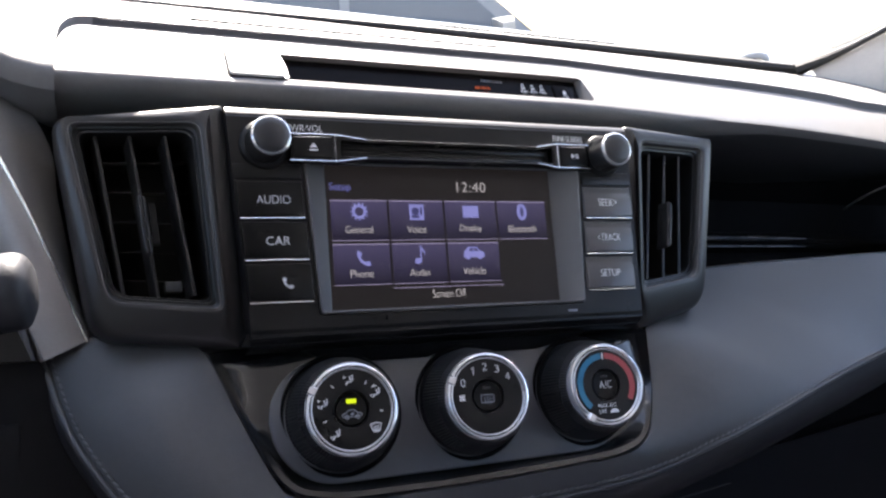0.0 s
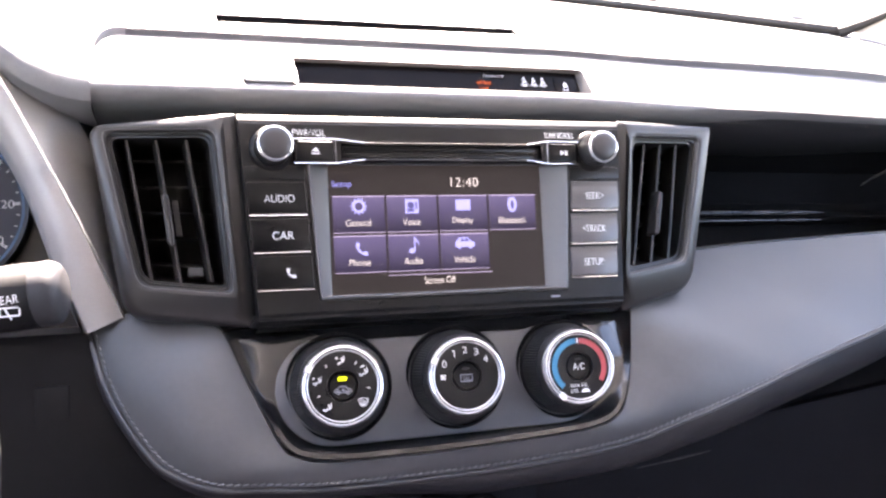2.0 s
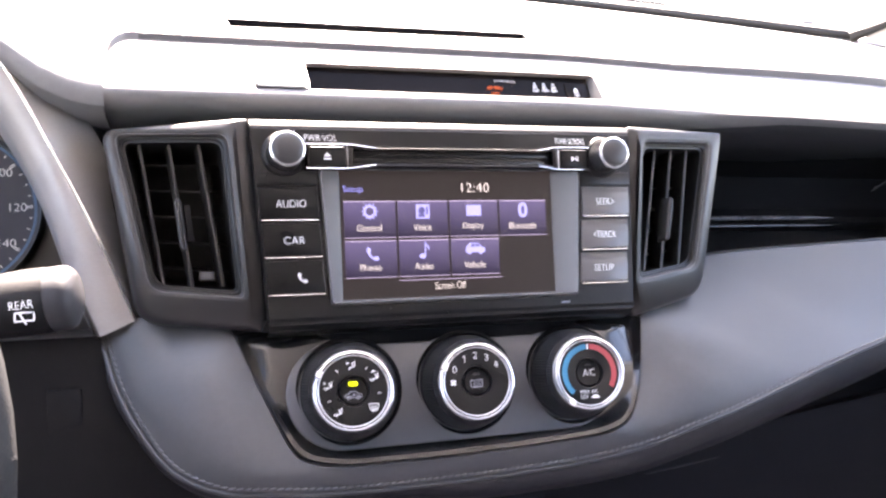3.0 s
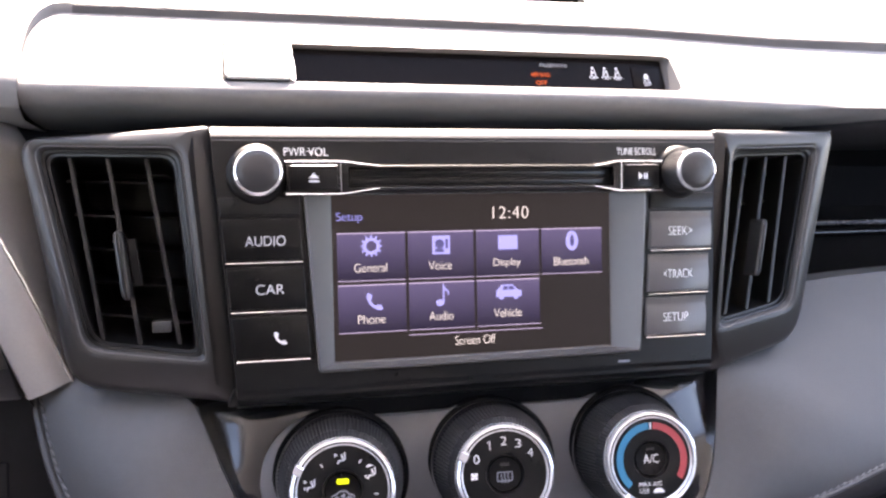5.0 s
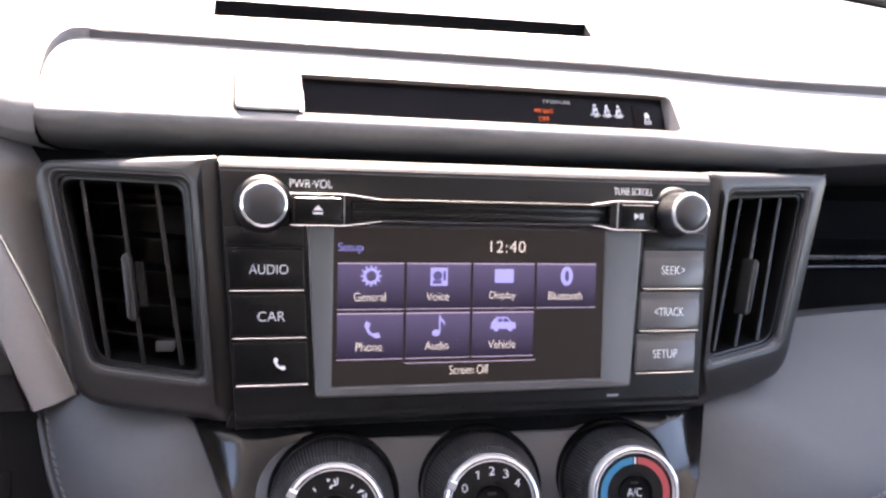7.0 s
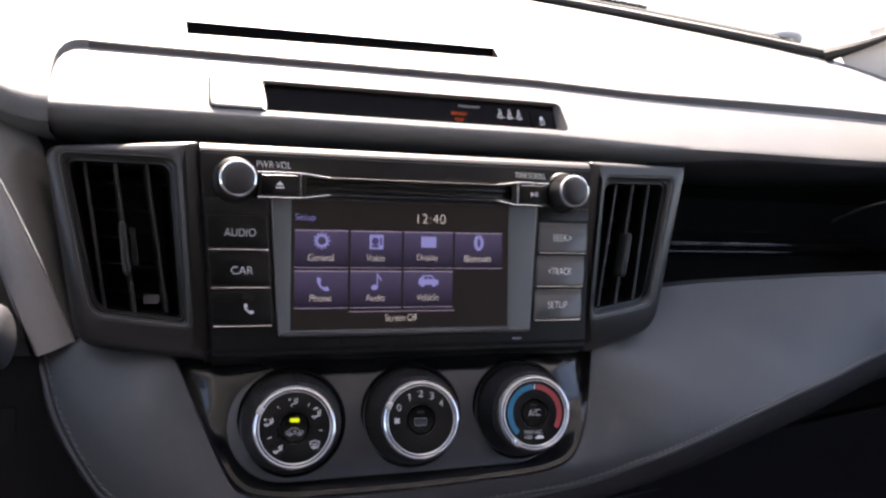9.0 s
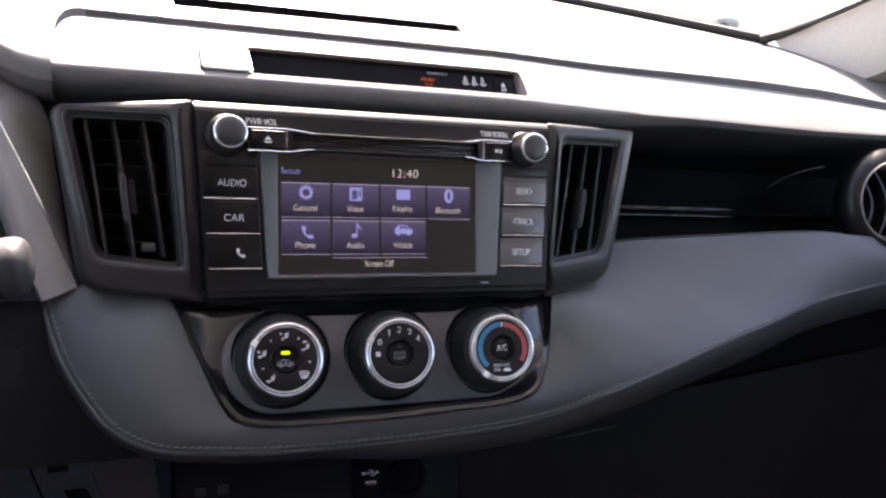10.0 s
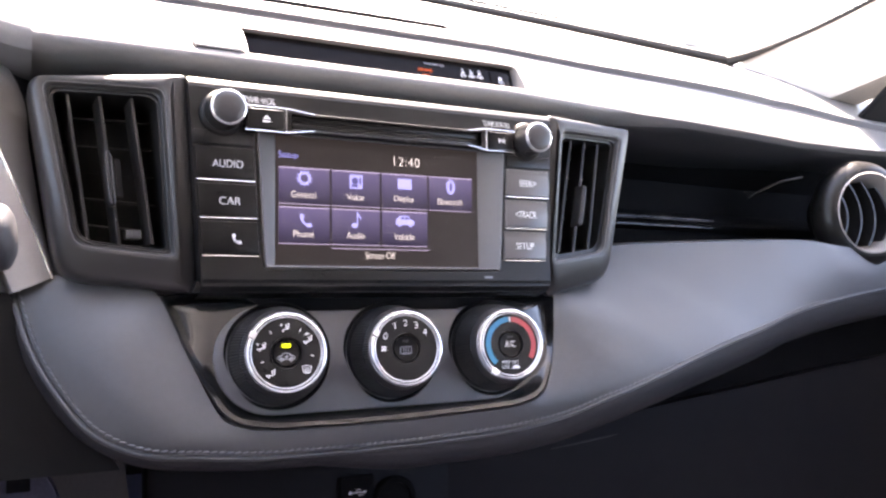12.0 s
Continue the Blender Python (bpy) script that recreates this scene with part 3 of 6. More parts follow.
def display_strip():
    strip = thing("warning_display", "gloss black warning display strip set into the dashboard hood", "display", (0.013, 0.02, 0.09))
    n = 12
    xs = [WIN[0] + (WIN[1] - WIN[0]) * i / n for i in range(n + 1)]
    rim_lo, rim_hi = [hood_point(x, WIN[2]) for x in xs], [hood_point(x, WIN[3]) for x in xs]
    inward = [Vector((-0.0030 * (i == n), 0, 0)) for i in range(n + 1)]
    glass_lo = [p + Vector((0, 0.0112, 0.0)) + k for p, k in zip(rim_lo, inward)]
    glass_hi = [p + Vector((0, 0.0042, -0.0016)) + k for p, k in zip(rim_hi, inward)]
    bm = bmesh.new()
    for a, b in ((rim_lo, glass_lo), (glass_hi, rim_hi)):
        A, B = add_loop(bm, a), add_loop(bm, b)
        for i in range(n):
            bm.faces.new((A[i], A[i + 1], B[i + 1], B[i]))
    bm.faces.new(add_loop(bm, [rim_lo[0], glass_lo[0], glass_hi[0], rim_hi[0]]))
    part("recess", bm, BEZEL, strip, "grey-brown wall of the recess")
    end = bmesh.new()
    end.faces.new(add_loop(end, [rim_lo[n], glass_lo[n], glass_hi[n], rim_hi[n]]))
    part("end_wall", end, BEZEL, strip, "grey end of the recess")
    for f, way in ((WIN[3], -1), (WIN[2], 1)):
        c, r = hood_point(WIN[1], f), 0.0034
        up = (hood_point(WIN[1], f + way * 0.1) - c).normalized()
        arc = [c + Vector((-r, 0, 0)) + up * r + Vector((math.cos(a) * r, 0, 0)) - up * (math.sin(a) * r) for a in [radians(15 * k) for k in range(7)]]
        bm = bmesh.new()
        front, rear = add_loop(bm, [c] + arc), add_loop(bm, [p + Vector((0, 0.0040, -0.0004)) for p in [c] + arc])
        bm.faces.new(front)
        for i in range(1, 7):
            bm.faces.new((front[i], front[i + 1], rear[i + 1], rear[i]))
        part("rounded_corner", bm, HOOD, strip)
    part("glass", grid_sheet([glass_lo, [(a + b) / 2 for a, b in zip(glass_lo, glass_hi)], glass_hi]), COVER, strip, "dark glossy cover")
    lo, hi = glass_lo[3], glass_hi[3]
    slope = (hi.y - lo.y) / (hi.z - lo.z)

    def on_glass(bm2, lift=0.0004):
        """Lay flat x-z work onto the leaning cover."""
        for v in bm2.verts:
            v.co.y += lo.y + (v.co.z - lo.z) * slope - lift + bow(v.co.x) + 0.004 * max(0.0, v.co.x - 0.1)
        return bm2

    def belt(x, z):
        """A seated figure with a belt across it, as plain marks."""
        rods = (((-0.0027, -0.0021), (-0.0016, -0.0024)), ((0.0016, -0.0024), (0.0027, -0.0021)), ((-0.0014, -0.0020), (-0.0006, 0.0018)), ((0.0014, -0.0020), (0.0007, 0.0018)), ((-0.0012, -0.0008), (0.0010, 0.0016)), ((-0.0013, -0.0018), (0.0013, -0.0018)), ((-0.0010, -0.0032), (-0.0002, -0.0026)), ((0.0002, -0.0026), (0.0010, -0.0032)))
        return join(decal(disc(x, z + 0.0029, 0.0007, 12), 0), *[tube([(x + a, 0, z + b), (x + c, 0, z + d)], 0.00024, 6) for (a, b), (c, d) in rods])
    part("legend", on_glass(lettering("PASSENGER", 0.0516, 0.1037, 0.0150, 0.0017, 0)), DIM_PRINT, strip)
    part("legend", on_glass(lettering("AIR BAG", 0.0436, 0.0984, 0.0106, 0.0023, 0)), LIT_ORANGE, strip, "lit orange warning")
    part("legend", on_glass(lettering("OFF", 0.0435, 0.0940, 0.0060, 0.0025, 0)), LIT_ORANGE, strip, "lit orange warning")
    for x in (0.0731, 0.0799, 0.0866):
        part("belt_mark", on_glass(belt(x, 0.0999)), PRINT, strip)
    key = plate(rect(0.0950, 0.0900, 0.1118, 0.1040), -0.0006, 0.0010, 0.0006, 0.0003)
    key = part("stability_button", on_glass(key), COVER, strip, "dark square button")
    mark = join(decal(rect(0.1014, 0.0974, 0.1038, 0.0990), -0.0008), decal(rect(0.1018, 0.0991, 0.1034, 0.1000), -0.0008), decal(rect(0.1011, 0.0962, 0.1020, 0.0968), -0.0008), decal(rect(0.1032, 0.0962, 0.1041, 0.0968), -0.0008))
    part("button_mark", on_glass(mark), PRINT, key)
    part("button_mark", on_glass(lettering("OFF", 0.1026, 0.0946, 0.0042, 0.0020, -0.0008)), PRINT, key)
    part("trim_line", loft([[tuple(p + Vector((dx, dy, 0))) for dx, dy in ((-0.0012, -0.0008), (0.0006, -0.0010), (0.0006, 0.002), (-0.0012, 0.002))] for p in (hood_point(WIN[0], 0.09), hood_point(WIN[0], 0.30), hood_point(WIN[0] - 0.001, 0.52))], cap0=True, cap1=True), DULL_CHROME, strip, "thin bright edge")


display_strip()


def hazard_button():
    def outline(e):
        """The button's outline on the slant, drawn in by e."""
        x0, x1, h0, h1 = HAZ[0] + e, HAZ[1] - e, HAZ[2] * 0.044 + e, HAZ[3] * 0.044 - e
        near = rounded([(x0, h0), (x1, h0), (x1, h1), (x0, h1)], [0.003, 0.0015, 0.0015, 0.003], 5)
        fine = []
        for a, b in zip(near, near[1:] + near[:1]):
            fine += [tuple(Vector(a).lerp(Vector(b), k / 4)) for k in range(4)]
        return [(x, h / 0.044) for x, h in fine]

    def raised(points, low, high):
        """Points lifted off the slant by low at the foot to high at the top."""
        out = []
        for x, f in points:
            k = low + (high - low) * min(1, max(0, (f - HAZ[2]) / (HAZ[3] - HAZ[2])))
            out.append(tuple(hood_point(x, f) + Vector((0, -k * 0.8, k * 0.6))))
        return out
    n = [raised(outline(0.0), -0.004, -0.004), raised(outline(0.0), 0.0010, 0.0004), raised(outline(0.0002), 0.0014, 0.0008), raised(outline(0.0008), 0.0017, 0.0010)]
    button = thing("hazard_button", "pale sunlit hazard button at the end of the display strip", "button", (-0.097, 0.016, 0.09))
    part("cap", loft(n, cap1=True), BUTTON_GREY, button)
    part("gap", loft([raised(outline(0.0002), 0.0004, 0.0004), raised(outline(-0.0012), 0.0004, 0.0004)]), SHADE, button, "narrow dark gap")


hazard_button()


def top_pad():
    """The upper pad behind the step, level to the windscreen, with the defroster slot through it."""
    slot_x = (-0.1235, 0.1035)
    xs = sorted({-0.1957, -0.1945, -0.193, -0.190, -0.186, -0.182, -0.178, -0.15, *[slot_x[0] + (slot_x[1] - slot_x[0]) * i / 8 for i in range(9)], *[0.13 + 0.03 * i for i in range(23)]})
    rows, step = [], []
    for x in xs:
        d = bow(x)
        s = hood_point(x, corner(x))
        by, bz = base_line(max(-0.58, min(0.58, x)))
        end = DASH.inverted() @ Vector((x, by + 0.01, bz - 0.006))
        foot = s + Vector((0, 0.0012, -0.003))
        k = 0.0026 * min(1.0, max(0.0, (x - 0.15) / 0.25))
        a, b = s + Vector((0, 0.0006, 0.0050 + k)), s + Vector((0, 0.0018, 0.0060 + k))
        if x > -0.18:
            step.append([s + Vector((0, 0.0006, -0.0030)), s + Vector((0, -0.0001, -0.0004)), s + Vector((0, 0.0001, 0.0040 + k)), s + Vector((0, 0.0010, 0.0046 + k))])
        f = min(1.0, max(0.0, (x + 0.1235) / 0.227))
        f_end = f
        front, rear = Vector((x, 0.069 + 0.0145 * f + d * 0.9, 0.0)), Vector((x, 0.1005 + 0.0115 * f + d * 0.85, 0.0))
        line = [foot, a, b, b.lerp(hood_point(x, 1.0) + Vector((0, 0.0022, 0.0062 + k)), 0.97)]
        b = line[3]
        for y in (0.054 + d * 0.9, front.y, rear.y, 0.16 + d * 0.6, 0.24 + d * 0.3, end.y):
            f = (y - b.y) / (end.y - b.y)
            line.append(Vector((x, y, b.z + (end.z - b.z) * f + 0.004 * math.sin(math.pi * min(1, max(0, f))))))
        if x <= slot_x[1] + 1e-6:
            line[5].x -= 0.0070 * f_end
        rows.append(line)
    bm = bmesh.new()
    cols = [[bm.verts.new(p) for p in line] for line in rows]
    walls = []
    for a, b, x0, x1 in zip(cols, cols[1:], xs, xs[1:]):
        for i in range(len(a) - 1):
            if i == 5 and slot_x[0] - 1e-6 <= x0 and x1 <= slot_x[1] + 1e-6:
                walls.append([v.co.copy() for v in (a[5], b[5], b[6], a[6])])
                continue
            bm.faces.new((a[i], b[i], b[i + 1], a[i + 1]))
    bmesh.ops.recalc_face_normals(bm, faces=bm.faces)
    top = part("top_pad", bm, HOOD, dash, "grained charcoal upper pad, bleached by sunlight")
    # the step faces away from the sun; its shade is coloured in
    part("step_face", grid_sheet(step), STEP_FACE, dash, "step between hood and upper pad, its shade put into the colour")
    well = bmesh.new()
    deep = Vector((0, 0.010, -0.030))
    for q in walls:
        for u, v in ((q[0], q[1]), (q[2], q[3])):
            well.faces.new(add_loop(well, [u, v, v + deep, u + deep]))
        well.faces.new(add_loop(well, [p + deep for p in q]))
    for u, v in ((walls[0][0], walls[0][3]), (walls[-1][1], walls[-1][2])):
        well.faces.new(add_loop(well, [u, v, v + deep, u + deep]))
    part("defroster_slot", well, SHADE, top, "long dark defroster slot")
    fin = 9
    for i in range(1, fin):
        x = slot_x[0] + (slot_x[1] - slot_x[0]) * i / fin
        k = hood_point(x, 1.0).z + 0.0215
        part("fin", block(x - 0.0008, 0.076, k - 0.028, x + 0.0008, 0.096, k - 0.012), SHADE, top)
    part("sunlight_sensor", lathe([(0.0010, 0.002), (0.0010, 0.0), (0.0007, -0.0004), (0, -0.0005)], (-0.037, 0.0385, 0.1272), 12), HOOD, dash)


top_pad()


def binnacle():
    """The arched hood over the instruments beside the centre hood."""
    rows = []
    for i in range(19):
        x = -0.1956 - 0.40 * (i / 18) ** 1.4
        rise = min(9.0 * (x + 0.1956) ** 2, 0.05 + 0.05 * (-x - 0.25))
        lift = 0.0012 + rise
        k = min(1.0, i / 3)
        by, bz = base_line(max(-0.55, x))
        end = DASH.inverted() @ Vector((x, by + 0.01, bz - 0.004))
        prof = [(0.16, 0.0715), (0.05, 0.0700), (0.0185, 0.0705), (0.0105, 0.0745), (0.0080, 0.0800), (0.0082, 0.0850), (0.0105, 0.0895), (0.0237, 0.1070 - 0.004 * k), (0.0370, 0.1245 - 0.006 * k), (0.0420, 0.1300 - 0.007 * k), (0.10, 0.1590 - 0.006 * k)]
        rows.append([(x, y, z + (lift if n < 7 else lift * max(0, 1 - 0.12 * (n - 6)))) for n, (y, z) in enumerate(prof)] + [tuple(end)])
    part("instrument_hood", grid_sheet(rows), HOOD, dash, "grained charcoal hood over the instruments")


binnacle()

# the pad: its edge against the panels above, and its stitched lower edge
RIM = [(-0.1310, 0.0145, -0.0537), (-0.1184, 0.0045, -0.0822), (-0.1023, -0.0075, -0.1176), (-0.0930, -0.0110, -0.1264), (-0.0714, -0.0132, -0.1307), (-0.0055, -0.0135, -0.1313), (0.0505, -0.0126, -0.1296), (0.0885, -0.0115, -0.1278), (0.1068, -0.0090, -0.1233), (0.1167, -0.0058, -0.1139), (0.1275, 0.0025, -0.0893), (0.1365, 0.0139, -0.0554)]
PAD_TOP = [(-0.186, 0.036, -0.042), (-0.160, 0.027, -0.046), *RIM, (0.165, 0.028, -0.043), (0.20, 0.046, -0.024), (0.2252, 0.053, -0.0156), (0.33, 0.055, -0.0100), (0.447, 0.055, -0.0063), (0.53, 0.068, -0.010), (0.79, 0.13, -0.012)]
PAD_LOW = [(-0.2011, 0.0480, -0.0514), (-0.1912, 0.0298, -0.0827), (-0.1773, 0.0142, -0.1072), (-0.1616, 0.0025, -0.1259), (-0.1386, -0.0058, -0.1370), (-0.1111, -0.0085, -0.1404), (-0.0721, -0.0078, -0.1440), (-0.0040, -0.0055, -0.1450), (0.0526, -0.0040, -0.1440), (0.0974, -0.0040, -0.1410), (0.1316, -0.0050, -0.1356), (0.1556, -0.0075, -0.1285), (0.1850, -0.0095, -0.1203), (0.2267, -0.0073, -0.1085), (0.2574, -0.0024, -0.1007), (0.3024, 0.0077, -0.0913), (0.3511, 0.0207, -0.0827), (0.4115, 0.0361, -0.0697), (0.4853, 0.0519, -0.0592), (0.5807, 0.0692, -0.0490), (0.79, 0.1200, -0.0335)]


def pad():
    up, low = smooth_line(PAD_TOP, 6), smooth_line(PAD_LOW, 6)
    rows = []
    for a, b in zip(up, low):
        span = (a - b).length
        line = [a + Vector((0, 0.012, 0.002))]
        for k in range(9):
            f = k / 8
            p = a.lerp(b, f)
            p.y -= (0.015 if a.x < 0 else 0.006) * min(1, span / 0.08) ** 1.5 * math.sin(math.pi * f ** 1.1)
            line.append(p)
        rows.append(line)
    bm = grid_sheet(rows)
    body = part("stitched_pad", bm, LEATHER, dash, "blue-grey leatherette pad with a grey stitched edge")
    # the rolled bead below the stitches, then the underside that turns away
    bead, skirt = [], []
    for i, b in enumerate(low):
        way = (low[min(i + 1, len(low) - 1)] - low[max(i - 1, 0)]).normalized()
        down = way.cross(Vector((0, 1, 0))).normalized()
        if down.z > 0:
            down = -down
        deep = Vector((0, 1, 0))
        k = 1.0 + 0.5 * min(1.0, max(0.0, (b.x - 0.05) / 0.25)) - 0.40 * min(1.0, max(0.0, (0.02 - b.x) / 0.06)) - 0.2 * min(1.0, max(0.0, (-0.12 - b.x) / 0.05))
        bead.append([b + down * d + deep * e for d, e in ((-0.0002, 0.0006), (0.0002, 0.0010), (0.0006, 0.0002), (0.0014, -0.0006), (0.0024, -0.0006), (0.0033, 0.0002), (0.0038, 0.0014), (0.0038, 0.0030))])
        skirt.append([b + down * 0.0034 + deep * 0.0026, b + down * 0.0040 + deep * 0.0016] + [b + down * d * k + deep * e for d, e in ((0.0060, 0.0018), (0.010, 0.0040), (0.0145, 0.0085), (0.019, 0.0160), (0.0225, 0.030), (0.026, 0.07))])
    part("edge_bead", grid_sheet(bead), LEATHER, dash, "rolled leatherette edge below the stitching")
    # the shade underneath is put into a darker colour than the leatherette
    part("pad_underside", grid_sheet(skirt), SKIRT, dash, "soft underside of the pad, shade put into its darker colour")
    return body, low


pad_body, seam = pad()


def silver_trim():
    """The silver blade that runs up beside the instruments."""
    edge = smooth_line([(-0.1825, 0.034, -0.0445), (-0.1985, 0.030, -0.003), (-0.2180, 0.024, 0.041), (-0.2440, 0.014, 0.094), (-0.280, 0.0, 0.150)], 6)
    left = smooth_line([(-0.2020, 0.037, -0.0525), (-0.2155, 0.035, -0.018), (-0.2310, 0.030, 0.031), (-0.2500, 0.024, 0.070), (-0.285, 0.010, 0.125)], 6)
    right = smooth_line([(-0.1815, 0.040, -0.0430), (-0.1890, 0.045, -0.013), (-0.1965, 0.046, 0.030), (-0.2030, 0.044, 0.066), (-0.240, 0.032, 0.120)], 6)
    rows = []
    for e, l, r in zip(edge, left, right):
        rows.append([l + Vector((-0.006, 0.03, -0.002)), l + Vector((-0.002, 0.004, 0)), l, l.lerp(e, 0.5) + Vector((0, -0.003, 0)), e + Vector((-0.0015, -0.0005, 0)), e + Vector((0.0008, 0.0012, 0)), e.lerp(r, 0.5) + Vector((0.001, 0.0, 0)), r, r + Vector((0.002, 0.02, 0))])
    bm = grid_sheet(rows)
    part("silver_blade", bm, SILVER, dash, "satin silver trim blade beside the instruments")
    part("bright_edge", tube([e + Vector((-0.0003, -0.0002, 0)) for e in edge], 0.0009, 8), BRIGHT, dash, "polished edge of the silver blade")
    gap = [[r + Vector((0.0, 0.006, 0)), r + Vector((0.012, 0.02, 0.0)), r + Vector((0.03, 0.03, 0.0))] for r in right]
    part("dark_gap", grid_sheet(gap), BLACK, dash)


silver_trim()


def tray():
    """The open tray in front of the passenger, under the hood and behind the pad."""
    rows = []
    for i in range(15):
        x = 0.10 + 0.695 * i / 14
        d = bow(x)
        k = 1.0 if x < 0.44 else 0.0
        rows.append([(x, 0.060 + d * 0.4, -0.028), (x, 0.11 + d * 0.4, -0.025), (x, 0.125 + d * 0.4, -0.010), (x, 0.128 + d * 0.4, 0.008), (x, 0.116 + d * 0.4, 0.0115), (x, 0.114 + d * 0.4, 0.0140), (x, 0.122 + d * 0.4, 0.0190), (x, 0.140 + d * 0.4, 0.020), (x, 0.150 + d * 0.4, 0.03), (x, 0.150 + d * 0.4, 0.06), (x, 0.10 + d * 0.6, 0.080)])
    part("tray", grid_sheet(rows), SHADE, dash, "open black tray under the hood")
    part("tray_edge", tube([(0.19 + 0.022 * i, 0.1125 + bow(0.19 + 0.022 * i) * 0.4, 0.0178) for i in range(11)], [0.0017] * 9 + [0.0012, 0.0004], 8), LEDGE_SHEEN, dash, "rounded ledge along the tray, its highlight put into a paler colour")
    # a dark sheet below the hood puts its underside's shade into colour
    roof_shade = []
    for i in range(21):
        x = 0.185 + 0.60 * i / 20
        d = Vector((x, bow(x), 0.1 * bow(x) - dip(x) + rise(x)))
        w = turned_under(x)
        low = ((0.0215, 0.0738), (0.0230, 0.0729), (0.0300, 0.0720), (0.0400, 0.0712), (0.0550, 0.0708), (0.0700, 0.0705), (0.1100, 0.0705))
        flat = ((0.0165, 0.0816), (0.0190, 0.0801), (0.0270, 0.0775), (0.0360, 0.0751), (0.0500, 0.0728), (0.0700, 0.0712), (0.1100, 0.0705))
        roof_shade.append([d + Vector((0, y + (y1 - y) * w, z + (z1 - z) * w)) for (y, z), (y1, z1) in zip(low, flat)])
    part("tray_roof_shade", grid_sheet(roof_shade), SKIRT, dash, "dark sheet for the shade on the hood's underside")
    part("tray_line", tube([(0.19 + 0.022 * i, 0.1140 + bow(0.19 + 0.022 * i) * 0.4, 0.0112) for i in range(11)], [0.0006] * 10 + [0.0002], 6), LEDGE_SHEEN, dash)


tray()


def lower_parts():
    """What lies in shade below the pad."""
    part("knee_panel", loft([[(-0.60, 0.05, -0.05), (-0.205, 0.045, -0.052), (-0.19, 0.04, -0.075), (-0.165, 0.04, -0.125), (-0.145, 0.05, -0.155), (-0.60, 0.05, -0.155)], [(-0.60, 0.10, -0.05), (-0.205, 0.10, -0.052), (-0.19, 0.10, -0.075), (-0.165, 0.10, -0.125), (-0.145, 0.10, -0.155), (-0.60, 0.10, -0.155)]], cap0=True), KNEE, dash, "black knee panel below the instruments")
    outline = [(-0.42, -0.150), (-0.192, -0.1535), (-0.178, -0.166), (-0.160, -0.215), (-0.130, -0.34), (-0.42, -0.34)]
    radii = [0.002, 0.012, 0.008, 0.02, 0.002, 0.002]
    part("column_cover", loft([at_depth(rounded(outline, radii, 5), 0.16), at_depth(rounded(outline, radii, 5), 0.123), at_depth(rounded(offset(outline, 0.003), radii, 5), 0.1195)], cap0=True, cap1=True), CARPET, dash, "violet-grey lower cover")
    part("cover_recess", plate(rect(-0.2045, -0.1755, -0.1910, -0.1668), 0.1188, 0.125, 0.001, 0.0004), SHADE, dash)
    part("cover_recess", plate([(-0.1945, -0.1885), (-0.1800, -0.1885), (-0.1715, -0.2040), (-0.1860, -0.2040)], 0.1188, 0.125, 0.001, 0.0004), SHADE, dash)
    part("cover_joint", tube(smooth_line([(-0.2185, 0.1196, -0.1600), (-0.2140, 0.1196, -0.1750), (-0.2060, 0.1196, -0.1960), (-0.2020, 0.1196, -0.2100)], 4), 0.0008, 6), SHADE, dash)
    part("console_side", loft([[(-0.186, 0.122, -0.150), (-0.138, 0.112, -0.150), (-0.130, 0.112, -0.21), (-0.112, 0.118, -0.36), (-0.165, 0.13, -0.36)], [(-0.186, 0.2, -0.150), (-0.138, 0.2, -0.150), (-0.130, 0.2, -0.21), (-0.112, 0.2, -0.36), (-0.165, 0.2, -0.36)]], cap0=True), material("brown_grey_plastic", (0.030, 0.025, 0.024), 0.6, vary=0.2, scale=30, spec=0.3), dash, "brown-grey console side")
    for x in (-0.1008, -0.0834):
        part("dim_switch", plate(rect(x - 0.0042, -0.2085, x + 0.0042, -0.2015), 0.1352, 0.139, 0.001, 0.0005), SKIRT, dash)
    part("console_panel", block(-0.12, 0.138, -0.36, 0.115, 0.16, -0.16, 0.002), GLOVE, dash, "lower console panel, shade and haze put into its dark violet")
    part("glovebox", loft([[(0.115, 0.150, -0.190), (0.30, 0.145, -0.165), (0.79, 0.150, -0.115), (0.79, 0.155, -0.34), (0.115, 0.155, -0.34)], [(0.115, 0.25, -0.190), (0.30, 0.25, -0.165), (0.79, 0.25, -0.115), (0.79, 0.25, -0.34), (0.115, 0.25, -0.34)]], cap0=True), GLOVE, dash, "glovebox front, shade and haze put into its dark violet")
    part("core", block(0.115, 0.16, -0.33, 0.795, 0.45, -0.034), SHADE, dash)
    part("glovebox_seam", tube([(0.147, 0.037, -0.1672), (0.18, 0.036, -0.1640), (0.207, 0.036, -0.1612)], [0.0003, 0.0007, 0.0003], 6), SKIRT, dash)
    cover = thing("fuse_cover", "small black square cover on the knee panel", "cover", (-0.219, 0.043, -0.095))
    part("lid", plate(rect(-0.2315, -0.1105, -0.2130, -0.0815), 0.0420, 0.0478, 0.0016, 0.0008), KNEE, cover)
    part("lower_edge", block(-0.2300, 0.0440, -0.1135, -0.2145, 0.0478, -0.1115, 0.0006), SKIRT, cover)
    usb = thing("usb_port", "black usb socket with a white symbol under the dashboard", "socket", (0.034, 0.134, -0.215))
    part("plate", plate(rect(0.020, -0.226, 0.048, -0.192), 0.1345, 0.139, 0.002, 0.0008), SHADE, usb)
